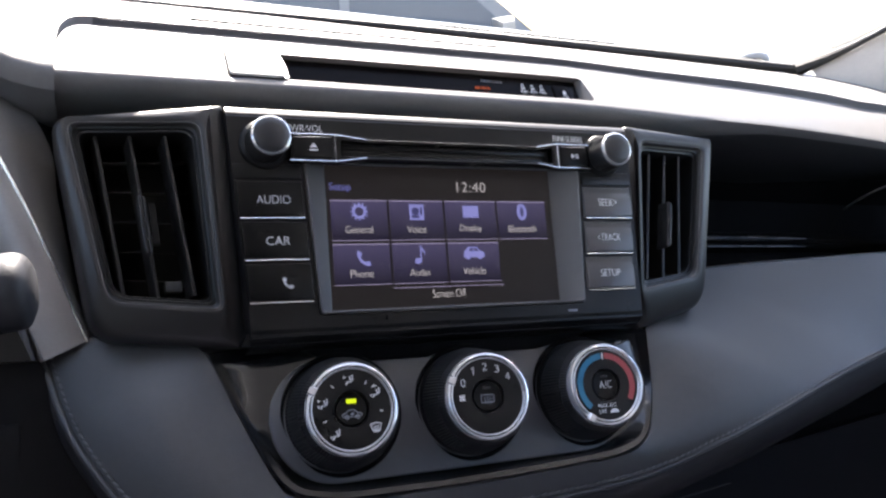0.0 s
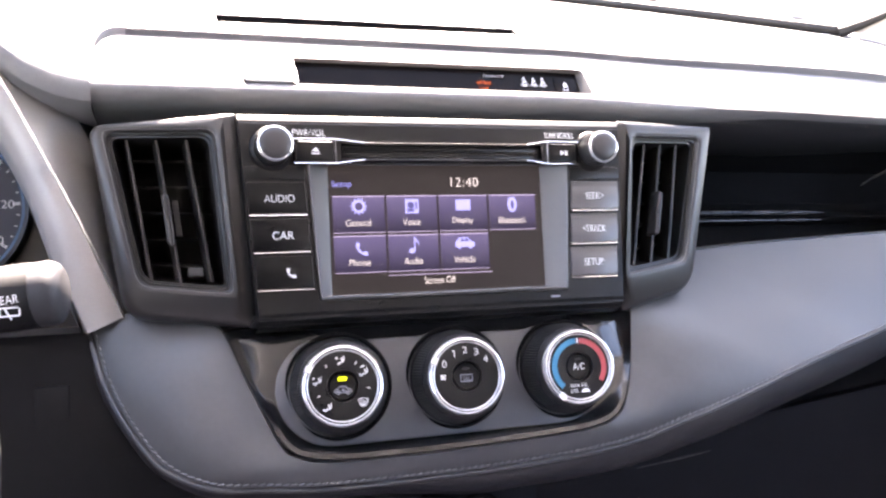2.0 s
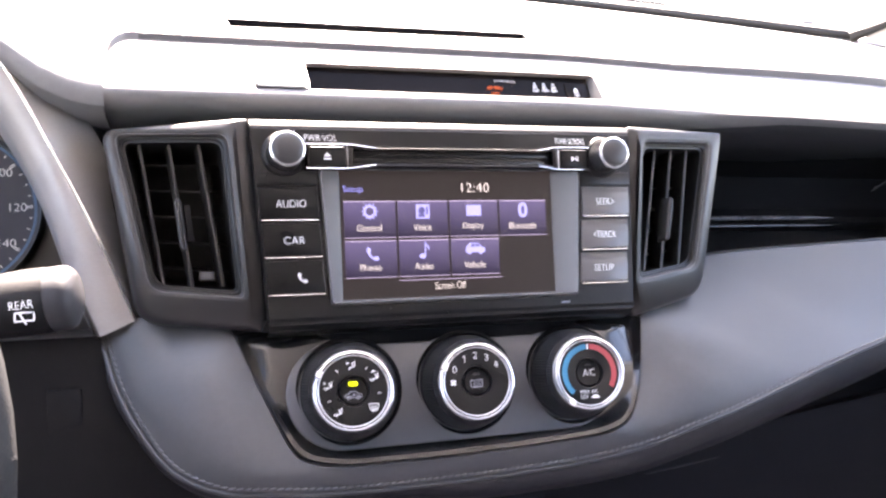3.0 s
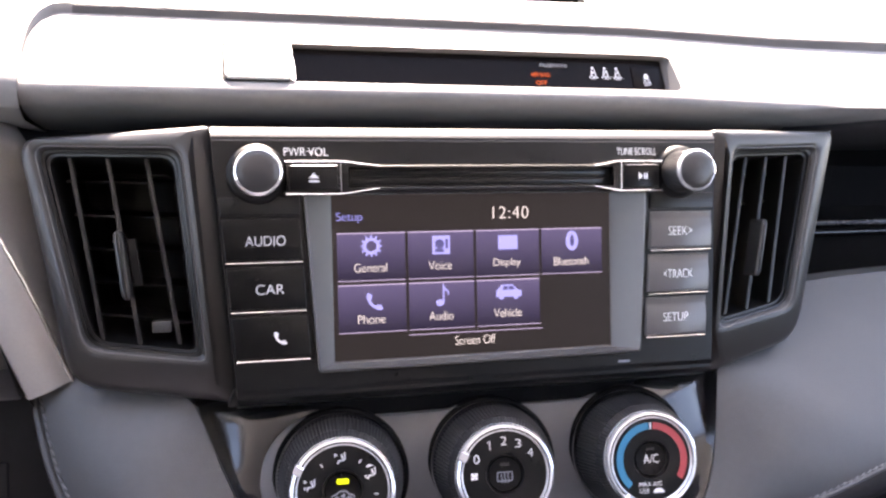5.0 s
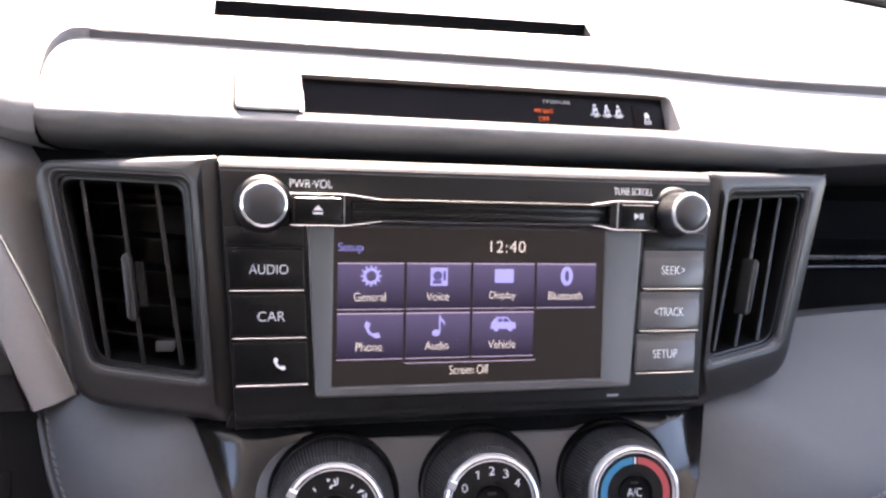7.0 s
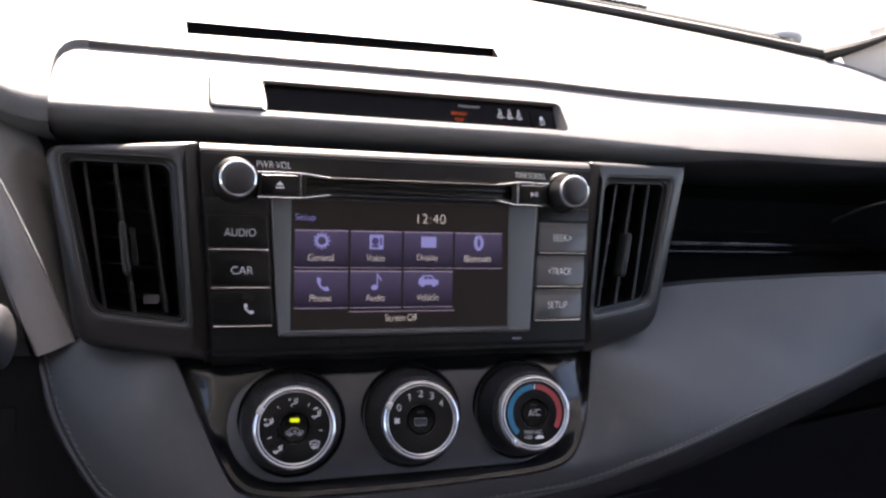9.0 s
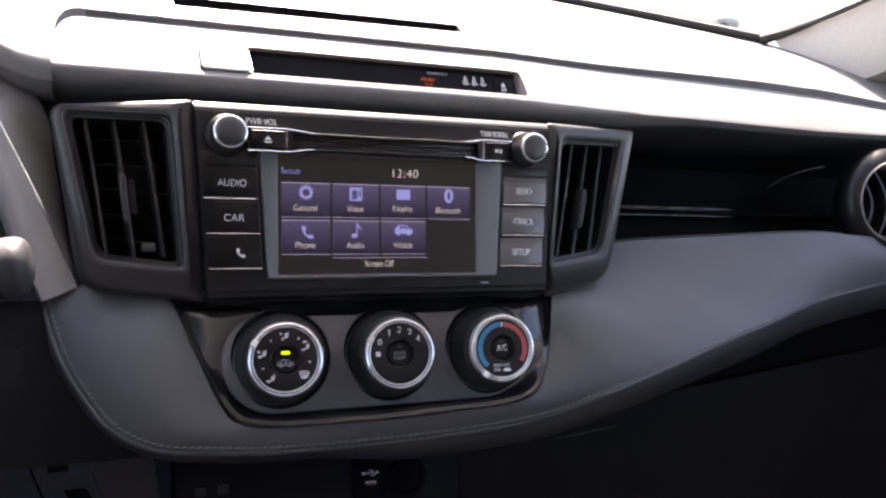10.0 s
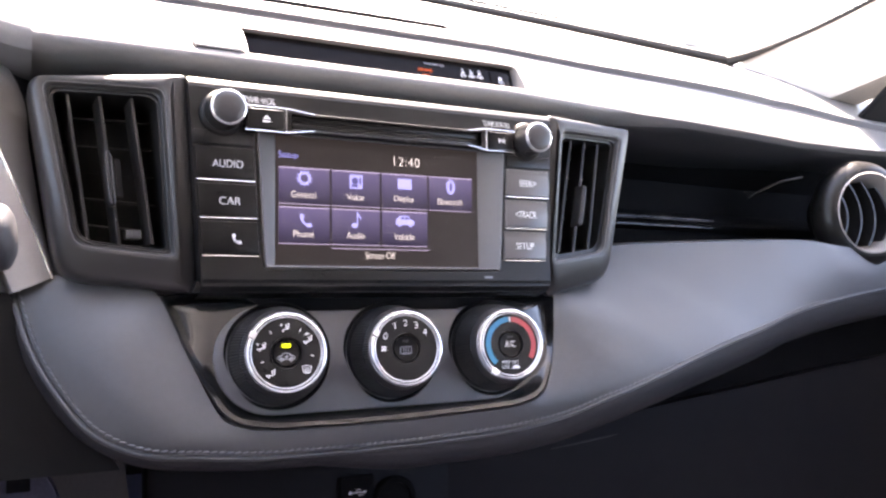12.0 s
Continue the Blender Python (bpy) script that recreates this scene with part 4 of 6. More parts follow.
    part("symbol", join(decal(rect(0.0285, -0.2047, 0.0395, -0.2040), 0.1342), decal(disc(0.0280, -0.2043, 0.0013, 12), 0.1342), decal([(0.0392, -0.2056), (0.0415, -0.2043), (0.0392, -0.2030)], 0.1342), decal(rect(0.0325, -0.2028, 0.0365, -0.2022), 0.1342), decal(rect(0.0345, -0.2066, 0.0385, -0.2060), 0.1342)), PRINT, usb)
    part("contact", plate(rect(0.0290, -0.2135, 0.0390, -0.2108), 0.1335, 0.138, 0.001, 0.0004), DULL_CHROME, usb)
    sock = thing("power_socket", "round black twelve volt socket under the dashboard", "socket", (0.066, 0.134, -0.212))
    part("collar", lathe([(0.017, 0.139), (0.017, 0.134), (0.0155, 0.1325), (0.0125, 0.1325), (0.012, 0.136), (0.012, 0.139)], (0.066, 0, -0.212), 32), SHADE, sock)
    part("cap", lathe([(0.0118, 0.139), (0.0118, 0.1345), (0.010, 0.1335), (0, 0.1333)], (0.066, 0, -0.212), 32), SHADE, sock)


lower_parts()


# ---- centre unit: radio, vents ----
FACE_Y = -0.0085


def radio():
    unit = thing("car_radio", "black car radio with a lit menu screen and two knobs", "car radio", (0, 0.01, -0.05))
    outer = [(-0.1105, -0.0500), (0.1180, -0.0500), (0.1210, 0.0625), (-0.1187, 0.0625)]
    frame_out = [(-0.0765, -0.0405), (0.0795, -0.0405), (0.0835, 0.0385), (-0.0812, 0.0385)]
    n = 5
    loops = [at_depth(rounded(offset(outer, -0.0003), 0.001, n), 0.035), at_depth(rounded(offset(outer, -0.0003), 0.001, n), FACE_Y + 0.003), at_depth(rounded(outer, 0.001, n), FACE_Y), at_depth(rounded(frame_out, 0.0025, n), FACE_Y), at_depth(rounded(offset(frame_out, 0.0004), 0.0025, n), FACE_Y + 0.002)]
    part("face", loft(loops), FACE, unit, "matte black face")
    # rolled upper edge that catches the sun; its lighter plastic carries the highlight
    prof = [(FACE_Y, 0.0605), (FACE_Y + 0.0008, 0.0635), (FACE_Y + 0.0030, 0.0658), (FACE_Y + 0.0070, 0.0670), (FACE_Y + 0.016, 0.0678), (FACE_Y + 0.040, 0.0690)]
    part("top_edge", grid_sheet([[(x, y - 0.0002, z + 0.0002) for y, z in prof] for x in (-0.1186, -0.06, 0.0, 0.06, 0.1209)]), SATIN, unit, "rounded upper edge, sunlight put into its lighter plastic")
    chin = [(FACE_Y - 0.0004, -0.0462), (FACE_Y - 0.0001, -0.0482), (FACE_Y + 0.0016, -0.0508), (FACE_Y + 0.0050, -0.0535), (FACE_Y + 0.0100, -0.0556), (FACE_Y + 0.0180, -0.0568)]
    part("chin", grid_sheet([[(x, y, z) for y, z in chin] for x in (-0.1108, -0.06, 0.0, 0.06, 0.1184)]), FACE, unit, "black lower edge rolling under")
    # screen frame
    lcd = [(-0.0678, -0.0376), (0.0678, -0.0376), (0.0678, 0.0390), (-0.0678, 0.0390)]
    fo = offset(frame_out, 0.0006)
    loops = [at_depth(rounded(fo, 0.002, n), FACE_Y + 0.0025), at_depth(rounded(fo, 0.002, n), FACE_Y - 0.0012), at_depth(rounded(offset(fo, 0.0008), 0.0018, n), FACE_Y - 0.0015), at_depth(rounded(offset(lcd, -0.0008), 0.0006, n), -0.0006), at_depth(rounded(lcd, 0.0003, n), -0.0002), at_depth(rounded(lcd, 0.0003, n), 0.003)]
    part("screen_frame", loft(loops), BEZEL, unit, "grey sloping screen surround")
    screen = part("touch_screen", loft([at_depth(lcd, 0.003), at_depth(lcd, 0.0)], cap0=True, cap1=True), LIT_BACK, unit, "lit menu screen")
    # slot block over the screen
    blk = [(-0.0885, 0.0372), (-0.0640, 0.0372), (-0.0480, 0.0385), (0.0540, 0.0385), (0.0665, 0.0372), (0.0895, 0.0372), (0.0890, 0.0518), (0.0675, 0.0518), (0.0540, 0.0500), (-0.0480, 0.0500), (-0.0640, 0.0518), (-0.0885, 0.0518)]
    hole = [(-0.0615, 0.0402), (-0.0600, 0.0402), (-0.0480, 0.0408), (0.0540, 0.0408), (0.0620, 0.0402), (0.0640, 0.0402), (0.0640, 0.0490), (0.0620, 0.0490), (0.0540, 0.0482), (-0.0480, 0.0482), (-0.0600, 0.0490), (-0.0615, 0.0490)]
    yb = FACE_Y - 0.0050
    loops = [at_depth(rounded(blk, 0.0015, 4), FACE_Y + 0.001), at_depth(rounded(blk, 0.0015, 4), yb + 0.0008), at_depth(rounded(offset(blk, 0.0006), 0.0012, 4), yb), at_depth(rounded(hole, 0.0008, 4), yb), at_depth(rounded(hole, 0.0008, 4), FACE_Y + 0.006)]
    slot = part("disc_slot", loft(loops, cap1=True), PIANO, unit, "gloss black disc slot")
    part("slot_flap", join(block(-0.0600, FACE_Y - 0.0015, 0.0452, 0.0625, FACE_Y + 0.004, 0.0480, 0.0006), block(-0.0600, FACE_Y - 0.0008, 0.0412, 0.0625, FACE_Y + 0.004, 0.0442, 0.0006)), FACE, slot)
    for name, z0, z1 in (("upper_lip", 0.0514, 0.0494), ("lower_lip", 0.0376, 0.0398)):
        line = smooth_line([(-0.0885, yb - 0.0001, z0), (-0.0765, yb - 0.0001, z0), (-0.0645, yb - 0.0001, z0), (-0.0560, yb - 0.0001, (z0 + z1) / 2), (-0.0480, yb - 0.0001, z1)], 5)
        part(name, tube(line, 0.0005, 8), BRIGHT, slot, "thin chrome lip")
        line = smooth_line([(0.0890, yb - 0.0001, z0), (0.0780, yb - 0.0001, z0), (0.0670, yb - 0.0001, z0), (0.0610, yb - 0.0001, (z0 + z1) / 2), (0.0540, yb - 0.0001, z1)], 5)
        part(name, tube(line, 0.0005, 8), BRIGHT, slot, "thin chrome lip")
        part(name, tube([(-0.0480, yb - 0.0001, z1), (0.003, yb - 0.0001, z1), (0.0540, yb - 0.0001, z1)], 0.0004, 8), SATIN, slot)
    for x0, x1, mark in ((-0.0868, -0.0660, "eject"), (0.0690, 0.0872, "play")):
        key = part("small_key", plate(rect(x0, 0.0390, x1, 0.0500), yb - 0.0010, yb + 0.002, 0.0008, 0.0005), KEYCAP, slot, "small black key")
        edge = x1 + 0.0012 if mark == "eject" else x0 - 0.0012
        part("bright_edge", tube([(edge, yb - 0.0002, 0.0374), (edge, yb - 0.0002, 0.0516)], 0.00032, 6), DULL_CHROME, slot)
        part("bright_edge", tube([(x0 + 0.001, yb - 0.0011, 0.0497), (x1 - 0.001, yb - 0.0011, 0.0497)], 0.0002, 6), DULL_CHROME, slot)
        c, y = (x0 + x1) / 2, yb - 0.0010
        if mark == "eject":
            part("symbol", join(decal([(c - 0.0022, 0.0443), (c + 0.0022, 0.0443), (c, 0.0466)], y), decal(rect(c - 0.0022, 0.0426, c + 0.0022, 0.0435), y)), PRINT, slot)
        else:
            part("symbol", join(decal([(c - 0.0018, 0.0428), (c + 0.0006, 0.0444), (c - 0.0018, 0.0460)], y), decal(rect(c + 0.0010, 0.0430, c + 0.0016, 0.0458), y), decal(rect(c + 0.0021, 0.0430, c + 0.0027, 0.0458), y)), PRINT, slot)
    # key columns
    def side_x(z, inner, s):
        return (-0.1158 + (0.0278 - z) * 0.075, -0.0822 + (0.0278 - z) * 0.055) if s < 0 else (0.0848 - (0.0278 - z) * 0.065, 0.1188 - (0.0278 - z) * 0.08)
    rows = ((0.0274, 0.0096), (0.0068, -0.0114), (-0.0142, -0.0324))
    words = {-1: (("AUDIO", 0.0168), ("CAR", 0.0118), ("", 0)), 1: (("SEEK>", 0.0128), ("<TRACK", 0.0158), ("SETUP", 0.0134))}
    for s in (-1, 1):
        a0, b0 = side_x(0.0288, 0, s)
        part("knob_field", plate([(a0, 0.0288), (b0, 0.0288), (b0, 0.0366), (a0, 0.0366)], FACE_Y - 0.0008, FACE_Y + 0.001, 0.0006, 0.0004), FACE, unit)
        for (z1, z0), (word, w) in zip(rows, words[s]):
            (l1, r1), (l0, r0) = side_x(z1, 0, s), side_x(z0, 0, s)
            quad = [(l0 + 0.0003, z0), (r0 - 0.0003, z0), (r1 - 0.0003, z1), (l1 + 0.0003, z1)]
            cap = plate(quad, FACE_Y - (0.0022 if s < 0 else 0.0006), FACE_Y + 0.002, 0.0005, 0.0006)
            if s > 0:                     # these keys dish in towards their upper edge
                dish = []
                for f, d in ((0.0, 0.0016), (0.03, 0.0024), (0.15, 0.0026), (0.45, 0.0023), (0.62, 0.0018), (0.74, 0.0010), (0.85, 0.0004), (0.96, 0.0003), (1.0, 0.0)):
                    xa, xb, z = quad[0][0] + (quad[3][0] - quad[0][0]) * f, quad[1][0] + (quad[2][0] - quad[1][0]) * f, z0 + (z1 - z0) * f
                    dish.append([(xa, FACE_Y, z), (xa + 0.0003, FACE_Y - d + 0.0003, z), (xa + 0.0008, FACE_Y - d, z), (xb - 0.0008, FACE_Y - d, z), (xb - 0.0003, FACE_Y - d + 0.0003, z), (xb, FACE_Y, z)])
                cap = join(cap, grid_sheet(dish))
            key = part("key", cap, KEYCAP if s < 0 else KEY_SHEEN, unit, "black key with white lettering" if s < 0 else "dished key with pale lettering, window sheen put into its grey")
            part("bright_line", tube([(l0 + 0.0006, FACE_Y - 0.0020, z0 - 0.0010), ((l0 + r0) / 2, FACE_Y - 0.0022, z0 - 0.0010), (r0 - 0.0006, FACE_Y - 0.0020, z0 - 0.0010)], 0.00045, 8), BRIGHT, key, "thin chrome line")
            c, zc, y = (l0 + r0 + l1 + r1) / 4 + (0.0012 if s < 0 else -0.001), (z0 + z1) / 2 - 0.0005, FACE_Y - (0.0022 if s < 0 else 0.0026)
            if word:
                part("lettering", lettering(word, c, zc, w, 0.0042, y), PRINT if s < 0 else KEY_PRINT, key)
            else:
                part("symbol", handset(c + 0.0018, zc + 0.0004, 0.0034, y), PRINT, key)
    part("lettering", lettering("PWR·VOL", -0.0790, 0.0561, 0.0188, 0.0036, FACE_Y), PRINT, unit)
    part("lettering", lettering("TUNE·SCROLL", 0.0785, 0.0565, 0.0208, 0.0034, FACE_Y), PRINT, unit)
    part("type_mark", decal(rect(0.0675, -0.0449, 0.0735, -0.0438), FACE_Y), GREY_PRINT, unit)
    for x in (-0.1000, 0.1002):
        z = 0.0465
        knob = part("knob", lathe([(0.0128, 0.001), (0.0128, -0.0012), (0.0118, -0.0026), (0.0102, -0.0032)], (x, FACE_Y, z), 48), BLACK, unit, "round black knob with a chrome ring")
        part("grip", lathe([(0.0098, -0.0020), (0.0097, -0.0160), (0.0092, -0.0168)], (x, FACE_Y, z), 168, wobble=lambda i, n, k: 1.0 + (0.026 if i % 2 else 0) * (k < 2)), RUBBER, knob, "finely knurled black grip")
        part("chrome_ring", lathe([(0.0096, -0.0158), (0.0099, -0.0168), (0.0096, -0.0178), (0.0089, -0.0182), (0.0084, -0.0176)], (x, FACE_Y, z), 64), CHROME, knob, "chrome ring")
        part("cap", lathe([(0.0086, -0.0165), (0.0086, -0.0177), (0.0080, -0.0183), (0.0055, -0.0189), (0.0025, -0.0192), (0, -0.0193)], (x, FACE_Y, z), 48), KNOB_CAP, knob, "brushed dark cap")
    return unit, screen


def handset(x, z, size, y):
    """A telephone receiver symbol."""
    pts = []
    for i in range(11):
        a = radians(200 + 140 * i / 10)
        pts.append((x + size * 0.9 * math.cos(a) + size * 0.25, z + size * 0.9 * math.sin(a) + size * 0.55))
    q = []
    ang = radians(-48)
    for i, p in enumerate(pts):
        w = size * (0.26 if i in (0, 1, 2, 8, 9, 10) else 0.14)
        a = radians(200 + 140 * i / 10)
        q.append(((p[0] + w * math.cos(a), p[1] + w * math.sin(a)), (p[0] - w * math.cos(a), p[1] - w * math.sin(a))))
    turned = [[(x + (u - x) * math.cos(ang) - (v - z) * math.sin(ang), z + (u - x) * math.sin(ang) + (v - z) * math.cos(ang)) for u, v in pair] for pair in q]
    bm = bmesh.new()
    for (a, b), (c, d) in zip(turned, turned[1:]):
        lo, hi = add_loop(bm, at_depth([a, b, d, c], y)), add_loop(bm, at_depth([a, b, d, c], y - 0.0002))
        bm.faces.new(hi)
        for i in range(4):
            bm.faces.new((lo[i], lo[(i + 1) % 4], hi[(i + 1) % 4], hi[i]))
    bmesh.ops.recalc_face_normals(bm, faces=bm.faces)
    return bm


radio_unit, screen = radio()


def menu():
    """The menu that the touch screen shows."""
    y = -0.0002
    tile_w, gap, x0 = 0.0312, 0.0014, -0.0656
    names = (("General", 0.0150), ("Voice", 0.0112), ("Display", 0.0135), ("Bluetooth", 0.0178), ("Phone", 0.0126), ("Audio", 0.0116), ("Vehicle", 0.0138))
    for i, (word, w) in enumerate(names):
        col, row = (i, 0) if i < 4 else (i - 4, 1)
        xa, zt = x0 + col * (tile_w + gap), 0.0204 - row * 0.0235
        xb, zb, c = xa + tile_w, zt - 0.0220, xa + tile_w / 2
        tile = part("menu_tile", decal(rect(xa, zb, xb, zt), y), LIT_TILE, screen, "lit violet menu tile")
        part("tile_edge", decal(rect(xa, zt - 0.0006, xb, zt), y - 0.0002), LIT_EDGE, tile)
        part("tile_edge", decal(rect(xa, zb, xb, zb + 0.0004), y - 0.0002), LIT_EDGE, tile)
        part("caption", lettering(word, c - 0.0005, zb + 0.0061, w, 0.0046 if word in ("Display",) else 0.0040, y - 0.0002, spacing=0.95), LIT_TEXT, tile)
        yi, zi = y - 0.0002, zt - 0.0062
        shade = None
        if word == "General":
            icon = [ring_band(c, zi, 0.0024, 0.0038, 0, 360, yi)] + [decal([(c + r * math.cos(a + e), zi + r * math.sin(a + e)) for r, e in ((0.0036, -0.14), (0.0050, -0.08), (0.0050, 0.08), (0.0036, 0.14))], yi) for a in [radians(30 * k) for k in range(12)]]
        elif word == "Voice":
            icon = [decal(rect(c - 0.0042, zi - 0.0046, c + 0.0042, zi + 0.0040), yi)]
            shade = join(decal(disc(c - 0.0008, zi + 0.0002, 0.0022, 14), yi - 0.0002), decal(rect(c - 0.0030, zi - 0.0036, c + 0.0012, zi - 0.0020), yi - 0.0002), decal(rect(c + 0.0020, zi - 0.0020, c + 0.0032, zi + 0.0024), yi - 0.0002))
        elif word == "Display":
            icon = [decal(rect(c - 0.0048, zi - 0.0032, c + 0.0048, zi + 0.0034), yi)]
            shade = decal(rect(c - 0.0048, zi - 0.0038, c + 0.0048, zi - 0.0034), yi - 0.0002)
        elif word == "Bluetooth":
            icon = [decal(disc(c, zi, 0.0032, 24, 1.5), yi)]
            shade = decal(disc(c, zi, 0.0011, 12, 2.6), yi - 0.0002)
        elif word == "Phone":
            icon = [handset(c, zi - 0.001, 0.0048, yi)]
        elif word == "Audio":
            icon = [decal(disc(c - 0.0010, zi - 0.0036, 0.0020, 16, 0.8), yi), decal(rect(c + 0.0004, zi - 0.0036, c + 0.0011, zi + 0.0048), yi), decal([(c + 0.0004, zi + 0.0048), (c + 0.0034, zi + 0.0014), (c + 0.0030, zi - 0.0006), (c + 0.0026, zi + 0.0012), (c + 0.0004, zi + 0.0030)], yi)]
        else:
            icon = [decal([(c - 0.0064, zi - 0.0022), (c + 0.0064, zi - 0.0022), (c + 0.0064, zi + 0.0006), (c + 0.0042, zi + 0.0012), (c + 0.0020, zi + 0.0036), (c - 0.0034, zi + 0.0036), (c - 0.0060, zi + 0.0010)], yi), decal(disc(c - 0.0036, zi - 0.0022, 0.0013, 14), yi), decal(disc(c + 0.0036, zi - 0.0022, 0.0013, 14), yi)]
            shade = join(decal([(c - 0.0030, zi + 0.0012), (c - 0.0006, zi + 0.0012), (c - 0.0006, zi + 0.0029), (c - 0.0024, zi + 0.0029)], yi - 0.0002), decal([(c + 0.0000, zi + 0.0012), (c + 0.0032, zi + 0.0012), (c + 0.0016, zi + 0.0029), (c + 0.0000, zi + 0.0029)], yi - 0.0002))
        part("icon", join(*icon), LIT_ICON, tile)
        if shade:
            part("icon_shade", shade, LIT_ICON_DARK, tile)
    part("caption", lettering("Setup", -0.0597, 0.0271, 0.0118, 0.0050, y, spacing=0.95), LIT_SETUP, screen, "blue title")
    part("caption", lettering("12:40", 0.0169, 0.0284, 0.0178, 0.0056, y, spacing=1.1), LIT_TEXT, screen, "clock figures")
    part("caption", lettering("Screen Off", -0.0015, -0.0310, 0.0198, 0.0042, y, spacing=0.95), LIT_TEXT, screen)
    part("bar_edge", decal(rect(-0.0333, -0.0274, 0.0323, -0.0270), y), LIT_EDGE, screen)


menu()


def air_vent(s):
    """A wedge-shaped centre vent: frame, throat, upright vanes with a tab, cross vanes behind."""
    vent = thing("air_vent", "charcoal wedge-shaped air vent with upright black vanes", "air vent", (s * 0.16, 0.02, -0.05), "centre air vents")

    def belly(z):
        return 1.94 * (z - 0.03) ** 2

    def depth(x, z):
        """The face sweeps back away from the radio and rolls under towards its foot."""
        return -0.0065 + 0.262 * max(0.0, abs(x) - 0.128) + belly(z)

    def laid(poly, lift):
        """An outline of the front view on the rounded face."""
        out = []
        for x, z in poly:
            k = 1 + belly(z) / 0.46
            out.append((-0.15 + (x + 0.15) * k, depth(x, z) + lift, -0.02 + (z + 0.02) * k))
        return out

    if s < 0:
        outer = [(-0.1192, 0.0668), (-0.1985, 0.0636), (-0.1812, -0.0454), (-0.1112, -0.0530)]
        face = [(-0.1262, 0.0644), (-0.1960, 0.0612), (-0.1762, -0.0408), (-0.1200, -0.0472)]
        mouth = [(-0.1328, 0.0558), (-0.1882, 0.0576), (-0.1715, -0.0256), (-0.1258, -0.0314)]
        vanes = ((-0.1460, -0.1348), (-0.1622, -0.1515), (-0.1780, -0.1668))
        tab_at = ((-0.1583, 0.0235), (-0.1550, -0.0062))
    else:
        outer = [(0.1216, 0.0672), (0.2105, 0.0704), (0.1815, -0.0440), (0.1178, -0.0560)]
        face = [(0.1280, 0.0650), (0.2078, 0.0678), (0.1785, -0.0400), (0.1235, -0.0500)]
        mouth = [(0.1354, 0.0562), (0.1940, 0.0588), (0.1732, -0.0232), (0.1262, -0.0300)]
        vanes = ((0.1520, 0.1370), (0.1672, 0.1525), (0.1822, 0.1685))
        tab_at = ((0.1590, 0.0225), (0.1530, -0.0070))
    radii, inner_radii, n = [0.002, 0.009 if s < 0 else 0.005, 0.014, 0.004], [0.006, 0.006, 0.008, 0.004], 7
    step = offset(mouth, 0.0018)
    wide, near = rounded(outer, radii, n), rounded(face, radii, n)
    def roll(x):
        """How far the edge rolls back: little beside the radio, more on the far side."""
        return 0.0010 + 0.0095 * min(1.0, max(0.0, (abs(x) - 0.124) / 0.04))

    loops = [[(x, 0.05, z) for x, y, z in laid(rounded(offset(outer, -0.0005), radii, n), 0)]]
    for k in range(7):                    # the edge rolls over onto the face
        a = radians(15 * k)
        row = laid([(p[0] + (q[0] - p[0]) * (1 - math.cos(a)), p[1] + (q[1] - p[1]) * (1 - math.cos(a))) for p, q in zip(wide, near)], 0)
        loops.append([(x, y + roll(x) - (roll(x) + 0.0010) * math.sin(a), z) for x, y, z in row])
    for d, lift in ((-0.0048, -0.0016), (-0.0032, -0.0013), (-0.0022, -0.0004), (-0.0012, 0.0012), (-0.0008, 0.0024)):
        loops.append(laid(rounded(offset(mouth, d), inner_radii, n), lift))
    part("frame", loft(loops), SATIN, vent, "satin charcoal frame")
    part("inner_lip", loft([laid(rounded(offset(mouth, d), inner_radii, n), lift) for d, lift in ((-0.0009, 0.0022), (0.0002, 0.0027), (0.0006, 0.0042), (0.0016, 0.0045), (0.0019, 0.0064))]), FACE, vent, "black stepped lip")
    part("throat", loft([laid(rounded(offset(mouth, 0.0018), inner_radii, n), 0.0062), laid(rounded(offset(mouth, 0.0060), inner_radii, n), 0.060)], cap1=True), BLACK, vent)
    ring = laid(rounded(offset(mouth, -0.0022), inner_radii, n), -0.0004)
    part("mouth_rim", tube(ring + ring[:2], 0.00035, 6), BEZEL, vent, "thin lighter rim")

    def across(f, g):
        """A point of the mouth: f across from the inner side, g down from the top."""
        a = Vector(step[0]).lerp(Vector(step[1]), f)
        b = Vector(step[3]).lerp(Vector(step[2]), f)
        return a.lerp(b, g)
    for a, b in vanes:
        rows = []
        top, low = Vector((a, 0.0548)), Vector((b, -0.0225))
        top, low = top + (top - low) * 0.04, low + (low - top) * 0.05
        for k in range(9):
            p = top.lerp(low, k / 8)
            y = depth(p.x, 0.0) + 0.0092
            rows.append([(p.x - 0.0010, y + 0.0006, p.y), (p.x - 0.0006, y, p.y), (p.x + 0.0006, y, p.y), (p.x + 0.0010, y + 0.0006, p.y), (p.x + 0.0006 + s * 0.002, y + 0.018, p.y), (p.x - 0.0006 + s * 0.002, y + 0.018, p.y)])
        vane = part("vane", loft(rows, cap0=True, cap1=True), VANE, vent)
        if (a, b) == vanes[1]:
            p0, p1 = Vector(tab_at[0]), Vector(tab_at[1])
            tab = []
            for f, w in ((0.0, 0.25), (0.02, 0.6), (0.06, 0.9), (0.10, 1.0), (0.90, 1.0), (0.95, 0.9), (0.98, 0.6), (1.0, 0.25)):
                p = p0.lerp(p1, f)
                y = depth(p.x, 0.0)
